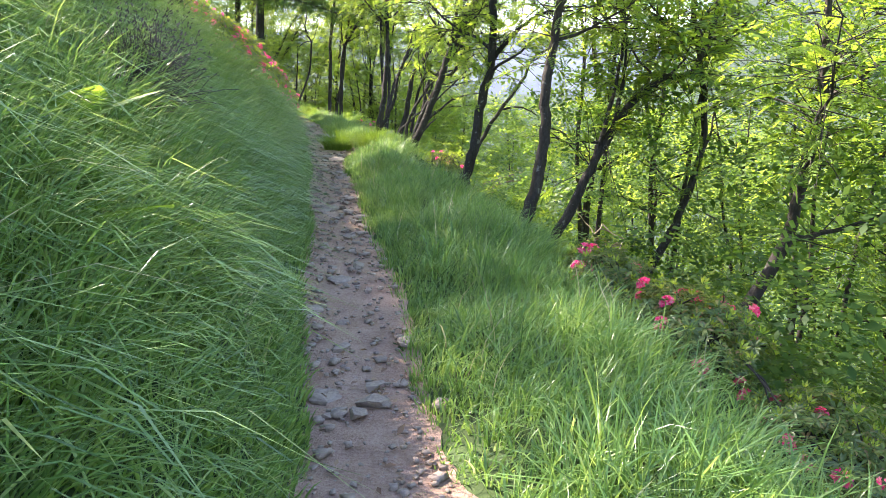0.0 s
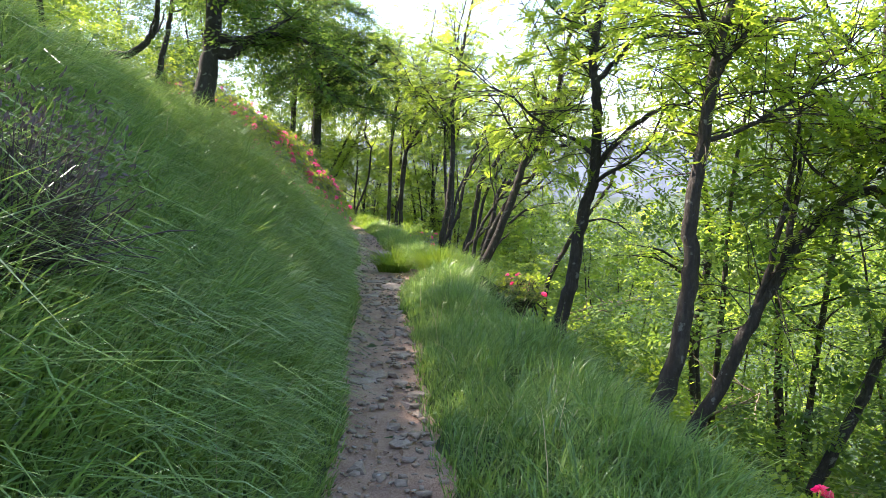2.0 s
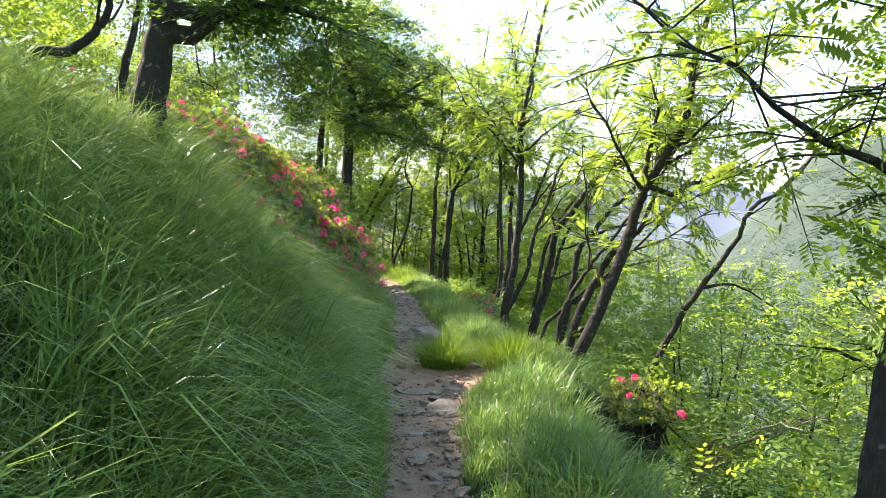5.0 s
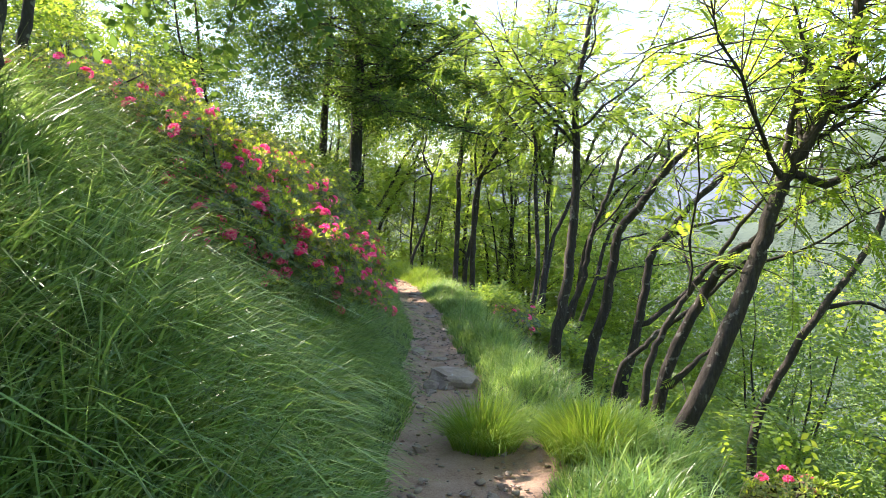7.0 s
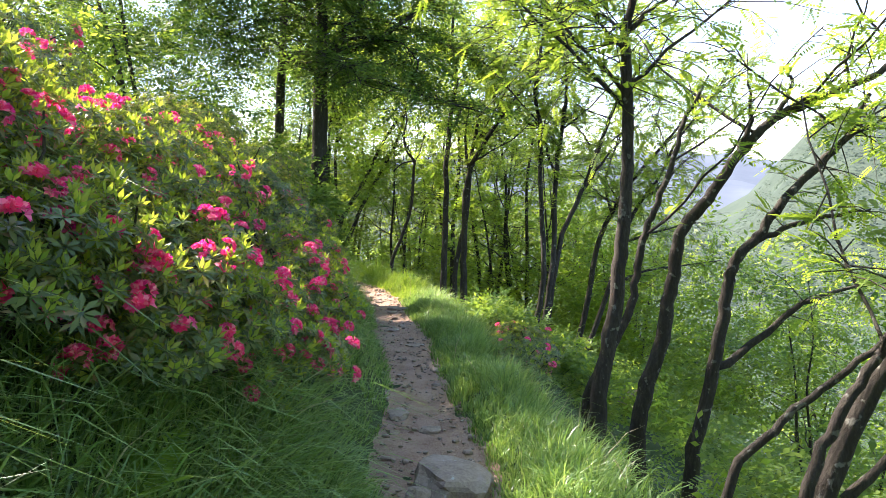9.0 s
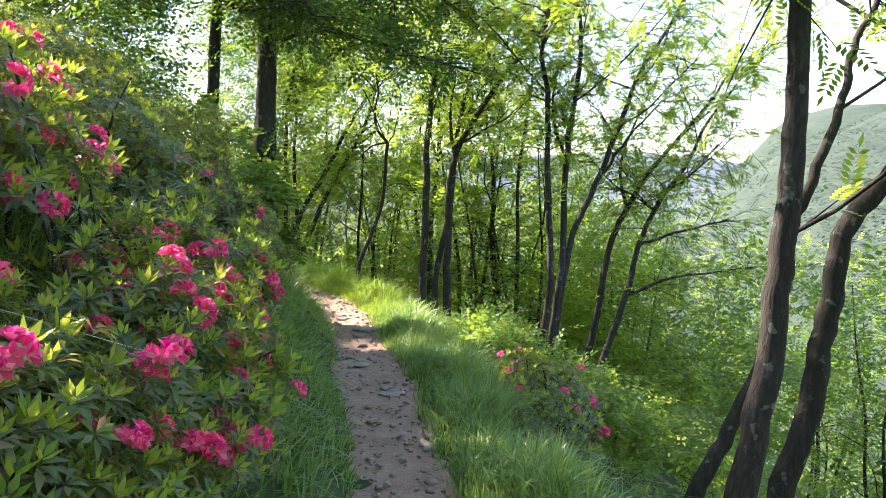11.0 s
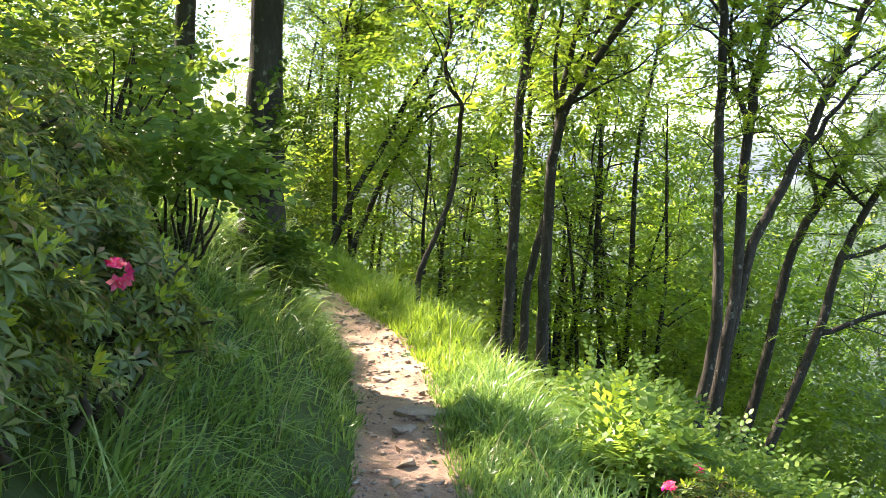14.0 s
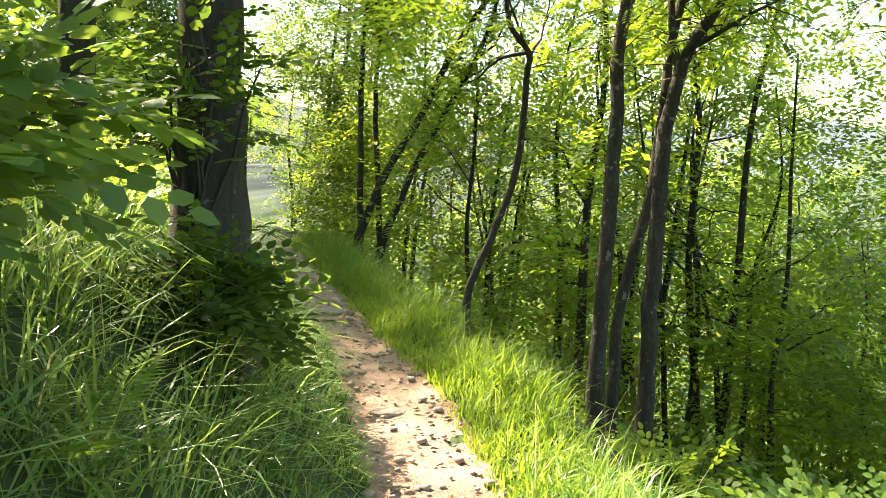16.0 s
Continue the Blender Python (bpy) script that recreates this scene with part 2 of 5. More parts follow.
def land(x, y):
    """Height of the ground: a trodden ledge across a hillside that rises on one hand and falls on the other."""
    x, y = np.asarray(x, float), np.asarray(y, float)
    s = x - path_x(y)
    w = half_width(y)
    up = -s - w
    steep = np.interp(y, [0, 10, 20, 24, 30], [1.04, 1.04, 1.02, 0.85, 0.7])
    crest = np.interp(y, [0, 12, 18, 24, 32], [1.85, 1.8, 1.7, 1.3, 1.2])
    left = steep * np.clip(up, 0, crest) - 0.10 * np.clip(up, 0, 0.15) + 0.42 * np.clip(up - crest, 0, 40) + 0.12 * np.clip(up - crest - 40, 0, 300)
    down = s - w
    verge = np.interp(y, [0, 8, 10, 13, 15, 23, 30], [1.05, 1.0, 0.8, 0.6, 0.45, 0.45, 0.6])
    right = 0.07 * np.clip(down / 0.25, 0, 1) - 0.35 * np.clip(down - verge + 0.15, 0, 0.3) - 0.72 * np.clip(down - verge - 0.15, 0, 2.8) - 0.46 * np.clip(down - verge - 2.95, 0, 45)
    aside = np.clip((np.degrees(np.arctan2(x, np.maximum(y, 1.0))) - 23) / 5, 0, 1)
    hill = 0.34 * np.clip(down - 120, 0, 420) * aside * (1 - 0.25 * np.sin(y / 90) ** 2) + 9 * np.sin(x / 47 + y / 61) * aside * np.clip(down / 300 - 0.4, 0, 1)
    right = right - 0.06 * np.clip(down - 48, 0, 130) + hill
    h = np.where(up > 0, left, np.where(down > 0, right, 0.0))
    edge = np.clip((np.abs(s) - w) / 0.4, 0, 1)
    return h + wobble(x, y) * edge * (1 + np.clip(np.abs(s) - 3, 0, 30) * 0.3)


def land_normal(x, y):
    e = 0.05
    n = np.stack([land(x - e, y) - land(x + e, y), land(x, y - e) - land(x, y + e), np.full(np.shape(x), 2 * e)], -1)
    return unit(n)


def spread(lo, hi, step):
    return np.arange(lo, hi, step)


def build_ground():
    s = np.concatenate([-np.geomspace(1500, 6, 30), spread(-5.8, -2.4, 0.2), spread(-2.4, 2.4, 0.06), spread(2.4, 8, 0.2), np.geomspace(8, 1500, 45)])
    y = np.concatenate([-np.geomspace(1500, 6, 20), spread(-5, 32, 0.12), np.geomspace(32, 1500, 45)])
    ss, yy = np.meshgrid(s, y)
    xx = ss + path_x(yy)
    v = np.stack([xx, yy, land(xx, yy)], -1)
    i, j = np.meshgrid(np.arange(len(y) - 1), np.arange(len(s) - 1), indexing="ij")
    n = len(s)
    q = np.stack([i * n + j, i * n + j + 1, (i + 1) * n + j + 1, (i + 1) * n + j], -1)
    ob = mesh_np("ground", v, q, SOIL, smooth=True)
    ob.data.materials.append(FAR_WOOD)
    cx = ss[:-1, :-1].ravel()
    cy = yy[:-1, :-1].ravel()
    ob.data.polygons.foreach_set("material_index", ((np.abs(cx) > 45) | (np.abs(cy) > 80)).astype(np.int32))
    tagged(ob, "hillside turf and soil under long grass", "ground", kind="structure")


def build_path():
    y = spread(-4, 33, 0.03)
    u = np.linspace(-1, 1, 29)
    uu, yy = np.meshgrid(u, y)
    ragged = np.array([noise.noise((0.0, 3.1 * a, 5.0)) for a in y]) * 0.07
    ragged2 = np.array([noise.noise((9.0, 3.1 * a, 5.0)) for a in y]) * 0.07
    w = half_width(yy) + 0.06 + np.where(uu < 0, ragged[:, None], ragged2[:, None])
    xx = path_x(yy) + uu * w
    bump = np.array([noise.fractal((a * 3.5, b * 3.5, 0), 1.0, 2.0, 4) for a, b in zip(xx.ravel(), yy.ravel())]).reshape(xx.shape)
    zz = 0.012 + 0.018 * bump + 0.05 * np.clip(np.abs(uu) - 0.75, 0, 1) - 0.05 * np.clip(np.abs(uu) - 0.93, 0, 1)
    i, j = np.meshgrid(np.arange(len(y) - 1), np.arange(len(u) - 1), indexing="ij")
    n = len(u)
    q = np.stack([i * n + j, i * n + j + 1, (i + 1) * n + j + 1, (i + 1) * n + j], -1)
    ob = mesh_np("path", np.stack([xx, yy, zz], -1), q, DIRT, smooth=True)
    tagged(ob, "narrow trodden footpath of reddish-brown earth and grit", "path", kind="structure")


# ---- grass ----
def blades(x, y, length, lean, droop, width, z=None):
    """Arching blades rooted on the ground. lean: the way they bow, n x 2."""
    n = len(x)
    z = land(x, y) - 0.01 if z is None else z
    root = np.stack([x, y, z], -1)
    d = np.concatenate([lean, np.zeros((n, 1))], -1)
    side = unit(np.stack([rng.normal(size=n), rng.normal(size=n), np.zeros(n)], -1))
    ts = np.array([0.0, 0.4, 0.75, 1.0])
    out = np.empty((n, 8, 3))
    for k, t in enumerate(ts):
        c = root + d * (length * droop * t**1.8)[:, None]
        c[:, 2] += length * (t * (1 - 0.28 * droop * t * t) - 0.25 * droop**2 * t**3)
        wd = (width * (1.0, 0.9, 0.6, 0.08)[k])[:, None] * side * 0.5
        out[:, 2 * k], out[:, 2 * k + 1] = c - wd, c + wd
    q = np.array([[0, 1, 3, 2], [2, 3, 5, 4], [4, 5, 7, 6]])
    return out.reshape(-1, 3), (q[None] + (np.arange(n) * 8)[:, None, None]).reshape(-1, 4)


def clumped(x, y, scale=2.2):
    return np.array([noise.noise((a * scale, b * scale, 3.0)) for a, b in zip(x, y)])


def build_grass():
    def tussocks(n, per, y0, y1, d0, d1, side, l0, l1, fall, label, material, wide, name):
        """Grass in tussocks beside the path: side -1 is the bank, +1 the verge; fall: how strongly it bows downhill."""
        k = n // per
        cy = rng.uniform(y0, y1, k)
        u = rng.uniform(0, 1, k) ** 1.15 * rng.uniform(0.75, 1.3, k)
        cd = d0 + u * (d1 - d0)
        cx = path_x(cy) + side * (half_width(cy) + cd)
        lump = clumped(cx, cy, 1.4)
        tall = rng.uniform(0.75, 1.25, k) * (1 + 0.45 * lump)
        drift = rng.normal(-0.45 * (side < 0), 0.55, k) + 1.2 * lump
        i = np.repeat(np.arange(k), per)
        m = len(i)
        a = rng.uniform(0, 2 * np.pi, m)
        r = 0.075 * rng.uniform(0, 1, m) ** 0.6
        x, y = cx[i] + np.cos(a) * r, cy[i] + np.sin(a) * r
        d = np.maximum(side * (x - path_x(y)) - half_width(y), 0)
        x = np.where(side * (x - path_x(y)) < half_width(y) - 0.02, path_x(y) + side * (half_width(y) + 0.02), x)
        length = rng.uniform(l0, l1, m) * tall[i] * np.clip(0.24 + d * 1.6, 0.24, 1)
        way = np.stack([np.cos(a) + fall * np.cos(drift[i]), np.sin(a) + fall * np.sin(drift[i])], -1)
        lean = way / np.maximum(np.linalg.norm(way, axis=1, keepdims=True), 0.3)
        v, q = blades(x, y, length, lean, np.clip(rng.normal(0.75 + 0.2 * (fall > 0.6), 0.32, m), 0.08, 1.5) * np.clip(0.45 + 2.2 * d, 0, 1), rng.uniform(0.55, 1.35, m) * wide)
        tagged(mesh_np(name, v, q, material), label, "grass", kind="stuff")

    soft = "long soft green grass bowing down a steep bank"
    tussocks(38000, 16, 0.8, 7, 0.0, 2.5, -1, 0.24, 0.47, 0.9, soft, GRASS, 0.0095, "bank_grass")
    tussocks(38000, 16, 7, 14.5, 0.0, 2.5, -1, 0.26, 0.52, 1.0, soft, GRASS, 0.0105, "bank_grass")
    tussocks(17000, 14, 14.5, 28, 0.0, 1.8, -1, 0.2, 0.42, 0.9, "dark green grass on a shaded bank", GRASS, 0.0095, "bank_grass")
    # sparse layer of highlight-coloured blades, bank and verge
    tussocks(4500, 9, 1.0, 16, 0.15, 2.4, -1, 0.30, 0.50, 1.0, "arching blades with painted highlights over the grass of a bank", GRASS_HIGHLIGHT, 0.0105, "bank_grass")
    tussocks(800, 7, 16, 26, 0.15, 1.2, -1, 0.28, 0.45, 1.0, "arching blades with painted highlights over the grass of a bank", GRASS_HIGHLIGHT, 0.0095, "bank_grass")
    tussocks(9000, 10, 4, 30, 2.4, 7.5, -1, 0.25, 0.5, 0.5, "rough grass above the crest of a bank", GRASS_SUNNY, 0.015, "bank_grass")
    thick = "thick green grass along a footpath edge"
    tussocks(28000, 14, 0.8, 9, 0.0, 1.35, 1, 0.14, 0.34, 0.5, thick, GRASS, 0.0078, "verge_grass")
    tussocks(13000, 14, 9, 14.5, 0.0, 0.85, 1, 0.16, 0.36, 0.5, thick, GRASS, 0.0085, "verge_grass")
    tussocks(17000, 14, 14.5, 22.3, 0.0, 0.60, 1, 0.16, 0.36, 0.5, thick, GRASS, 0.0085, "verge_grass")
    tussocks(1100, 8, 1.0, 22, 0.1, 0.7, 1, 0.22, 0.38, 0.8, "blades with painted highlights over the grass of the path edge", GRASS_HIGHLIGHT, 0.0075, "verge_grass")
    tussocks(15000, 13, 22.3, 31, 0.0, 0.55, 1, 0.16, 0.36, 0.5, "sunlit yellow-green grass along a footpath edge", GRASS_SUNNY, 0.0085, "verge_grass")
    # pale seed stalks standing over the blades
    n = 300
    y = rng.uniform(2.5, 24, n)
    side = np.where(rng.uniform(size=n) < 0.55, -1, 1)
    x = path_x(y) + side * (half_width(y) + rng.uniform(0.15, 1.3, n))
    ang = rng.uniform(0, 2 * np.pi, n)
    v, q = blades(x, y, rng.uniform(0.32, 0.52, n), np.stack([np.cos(ang), np.sin(ang)], -1), rng.uniform(0.2, 0.8, n), np.full(n, 0.0045))
    tagged(mesh_np("seed_stalks", v, q, STRAW), "pale dry seed stalks standing over the grass", "grass", kind="stuff")


def tuft(at, r, n, length, material, label):
    a, d = rng.uniform(0, 2 * np.pi, n), r * rng.uniform(0, 1, n) ** 0.6
    x, y = at[0] + np.cos(a) * d, at[1] + np.sin(a) * d
    a = a + rng.normal(0, 0.6, n)
    lean = np.stack([np.cos(a), np.sin(a)], -1)
    v, q = blades(x, y, length * rng.uniform(0.6, 1.1, n), lean, np.clip(d / r * 1.0 + rng.normal(0, 0.15, n), 0.05, 1.2), rng.uniform(0.004, 0.008, n), z=np.full(n, float(land(at[0], at[1])) - 0.01))
    v = v - np.array([at[0], at[1], 0])
    ob = mesh_np("grass_tuft", v, q, material)
    ob.location = (at[0], at[1], 0)
    tagged(ob, label, "grass tuft")


# ---- leaves ----
def leaf_template(length, width, fold=0.12):
    v = np.array([[0, 0, 0], [-width / 2, length * 0.45, fold * width], [0, length, -0.08 * length], [0, length * 0.45, 0], [width / 2, length * 0.45, fold * width]])
    return v, np.array([[0, 3, 2, 1], [0, 4, 2, 3]])


def spray_rowan():
    """A pinnate leaf: pairs of leaflets along a drooping stalk."""
    vs, qs = [], []
    for k in range(6):
        y = 0.035 + 0.021 * k
        ln = 0.052 * (1 - 0.05 * abs(k - 2))
        for sgn in (-1, 1):
            dx, dy = sgn * 0.88 * ln, 0.45 * ln
            p = np.array([0, y, -2.2 * y * y])
            d = np.array([dx, dy, -0.25 * ln])
            wv = np.array([-0.18 * dy * sgn, 0.0095, 0.0])
            vs += [p, p + d * 0.5 - wv, p + d, p + d * 0.5 + wv]
    p = np.array([0, 0.16, -2.2 * 0.16**2])
    vs += [p, p + (-0.010, 0.026, -0.008), p + (0, 0.055, -0.02), p + (0.010, 0.026, -0.008)]
    qs = np.arange(len(vs)).reshape(-1, 4)
    return np.array(vs), qs


def spray_flat(n=9, length=0.30, leaf=0.065, wide=0.55):
    """A flat twig of alternate oval leaves."""
    vs, qs = [], []
    for k in range(n):
        y = length * (0.1 + 0.9 * k / (n - 1))
        sgn = -1 if k % 2 else 1
        ln = leaf * (1 - 0.3 * k / n)
        d = np.array([sgn * 0.8 * ln, 0.6 * ln, -0.12 * ln])
        if k == n - 1:
            d = np.array([0, ln, -0.2 * ln])
        wv = np.array([-d[1], d[0], 0]) * wide * 0.5
        p = np.array([0, y, -0.25 * y * y])
        m = p + d * 0.45
        vs += [p, m - wv, p + d, m + wv]
        qs.append([4 * k, 4 * k + 1, 4 * k + 2, 4 * k + 3])
    return np.array(vs), np.array(qs)


def spray_oval(n=7, length=0.26, leaf=0.085, wide=0.75):
    """A twig of broad oval leaves, each folded along its midrib."""
    vs, qs = [], []
    for k in range(n):
        y = length * (0.1 + 0.9 * k / (n - 1))
        sgn = -1 if k % 2 else 1
        ln = leaf * (1 - 0.25 * k / n)
        d = np.array([0, ln, -0.2 * ln]) if k == n - 1 else np.array([sgn * 0.8 * ln, 0.6 * ln, -0.15 * ln])
        wv = np.array([-d[1], d[0], 0]) * wide * 0.5
        rise = np.array([0, 0, 0.06 * ln])
        p = np.array([0, y, -0.25 * y * y])
        i = len(vs)
        vs += [p, p + d * 0.28 + wv * 0.85 + rise, p + d * 0.68 + wv * 0.8 + rise, p + d, p + d * 0.68 - wv * 0.8 + rise, p + d * 0.28 - wv * 0.85 + rise]
        qs += [[i, i + 3, i + 2, i + 1], [i, i + 5, i + 4, i + 3]]
    return np.array(vs), np.array(qs)


ROWAN_SPRAY = spray_rowan()
BEECH_SPRAY = spray_flat()
BUSH_SPRAY = spray_flat(7, 0.24, 0.085, 0.6)
WOOD_SPRAY = spray_flat(8, 0.26, 0.07, 0.5)
BROAD_SPRAY = spray_oval()
NEEDLE_SPRAY = spray_flat(15, 0.34, 0.085, 0.14)


def leaves_on(heap, twigs, lines, count, spray, length, size, droop=0.25, level=0.6, reach=1.0, start=0.25):
    """Twigs spring from the lines and bear sprays. twigs, heap: gather wood and leaf."""
    tv, tq = spray
    org, fwd, up, sz = [], [], [], []
    lens = np.array([np.linalg.norm(np.diff(l, axis=0), axis=1).sum() for l in lines])
    share = rng.choice(len(lines), size=max(1, count // 5), p=lens / lens.sum())
    for k in share:
        l = lines[k]
        t = start + (1 - start) * rng.uniform() ** 0.8
        i = min(int(t * (len(l) - 1)), len(l) - 2)
        p = l[i] + (l[i + 1] - l[i]) * rng.uniform()
        along = unit(l[i + 1] - l[i])
        d = unit(rng.normal(size=3) * (1, 1, level) + 0.5 * along + (0, 0, 0.15))
        ln = length * rng.uniform(0.5, 1.2) * reach
        tt = np.linspace(0, 1, 3)[:, None]
        c = p + d * ln * tt + np.array([0, 0, -droop * ln]) * tt**2
        v, q = tube(c, [0.006, 0.004, 0.0015], 3)
        twigs.add(v, q)
        for _ in range(5):
            u = rng.uniform(0.25, 1.0)
            o = p + d * ln * u + np.array([0, 0, -droop * ln]) * u**2
            org.append(o)
            fwd.append(d + rng.normal(size=3) * 0.75 * (1, 1, 0.5) - (0, 0, 0.2))
            up.append(rng.normal(size=3) * 0.35 + (0, 0, 1))
            sz.append(size * rng.uniform(0.7, 1.25))
    v, q = scatter(tv, tq, np.array(org), np.array(fwd), np.array(up), np.array(sz))
    heap.add(v, q)


def tree(name, trunk, limbs, r, label, count, spray=ROWAN_SPRAY, leaf=ROWAN, bark=BARK, grow=2.0, twig=0.55, size=1.0, category="tree", group="", start=0.35, level=0.6, extra=4, crooked=0.012, sides=9, flare=1.35):
    """A tree: wood along the given lines, a few further boughs, and a crown of leafy twigs."""
    trunk = [np.array(p, float) for p in trunk]
    base = trunk[0].copy()
    base[2] = float(land(base[0], base[1])) - 0.08
    if trunk[0][2] - base[2] > 0.12:
        trunk.insert(0, base)
    else:
        trunk[0] = base
    if grow:
        d = unit(trunk[-1] - trunk[-2])
        for k in (0.5, 1.0):
            trunk.append(trunk[-1] + (d * 0.5 + np.array([0.05, 0, 0.5])) * grow * 0.5 + rng.normal(size=3) * 0.08 * grow)
    line = smooth_line(trunk, 6)
    line[2:] += rng.normal(size=line[2:].shape) * crooked * 0.5
    t = np.linspace(0, 1, len(line))
    rad = r * (1 - 0.82 * t) * (1 + (flare - 1) * np.exp(-t * 18)) + 0.006
    root = empty(name, base, label, category, group)
    heap, twigs = Heap(), Heap()
    v, q = tube(line, rad, sides, 0.035)
    mesh_np("trunk", v - base, q, bark, root, True)
    lines = [line]
    for k, lm in enumerate(limbs):
        l = smooth_line(lm, 5)
        i = np.argmin(np.linalg.norm(line - l[0], axis=1))
        l[0] = line[i]
        l[1:] += rng.normal(size=l[1:].shape) * crooked * 0.6
        v, q = tube(l, np.linspace(rad[i] * (0.7 if k < 3 else 0.26), 0.008, len(l)), 7, 0.03)
        mesh_np("limb", v - base, q, bark, root, True)
        lines.append(l)
    for _ in range(extra):
        i = int(len(line) * rng.uniform(0.45, 0.92))
        a = rng.uniform(0, 2 * np.pi)
        ln = rng.uniform(0.7, 1.5)
        d = np.array([np.cos(a), np.sin(a), rng.uniform(0.3, 0.9)])
        tt = np.linspace(0, 1, 7)[:, None]
        l = line[i] + d * ln * tt + np.array([0, 0, 0.25]) * tt**2 * ln + np.vstack([np.zeros(3), np.cumsum(rng.normal(size=(6, 3)) * 0.03, 0)])
        v, q = tube(l, np.linspace(rad[i] * 0.45, 0.005, 7), 5, 0.03)
        mesh_np("limb", v - base, q, bark, root, True)
        lines.append(l)
    cut = [l[int(len(l) * (start if k == 0 else 0.1)) :] for k, l in enumerate(lines)]
    leaves_on(heap, twigs, cut, count, spray, twig, size, level=level, start=0.0)
    tagged(twigs.made("twig", TWIG, root, False, origin=base), kind="stuff")
    heap.made("crown", leaf, root, False, origin=base)
    return root


build_ground()
build_path()
build_grass()


# ---- trees along the path ----
def tiers(trunk, n, z0, z1, l0, l1, sag):
    """Level boughs all round a trunk, drooping to their tips."""
    t = np.array(trunk, float)
    out = []
    for k in range(n):
        z = z0 + (z1 - z0) * (k + rng.uniform()) / n
        p = np.array([np.interp(z, t[:, 2], t[:, 0]), t[0, 1], z])
        a = k * 2.4 + rng.uniform(-0.3, 0.3)
        ln = rng.uniform(l0, l1)
        d = np.array([np.cos(a), np.sin(a), 0.22])
        if math.cos(a) < -0.35 and math.sin(a) > -0.3:
            continue
        out.append([tuple(p + d * ln * f - np.array([0, 0, sag * ln * f * f * 2]) + rng.normal(size=3) * 0.05 * (f > 0)) for f in (0, 0.25, 0.5, 0.75, 1.0)])
    return out


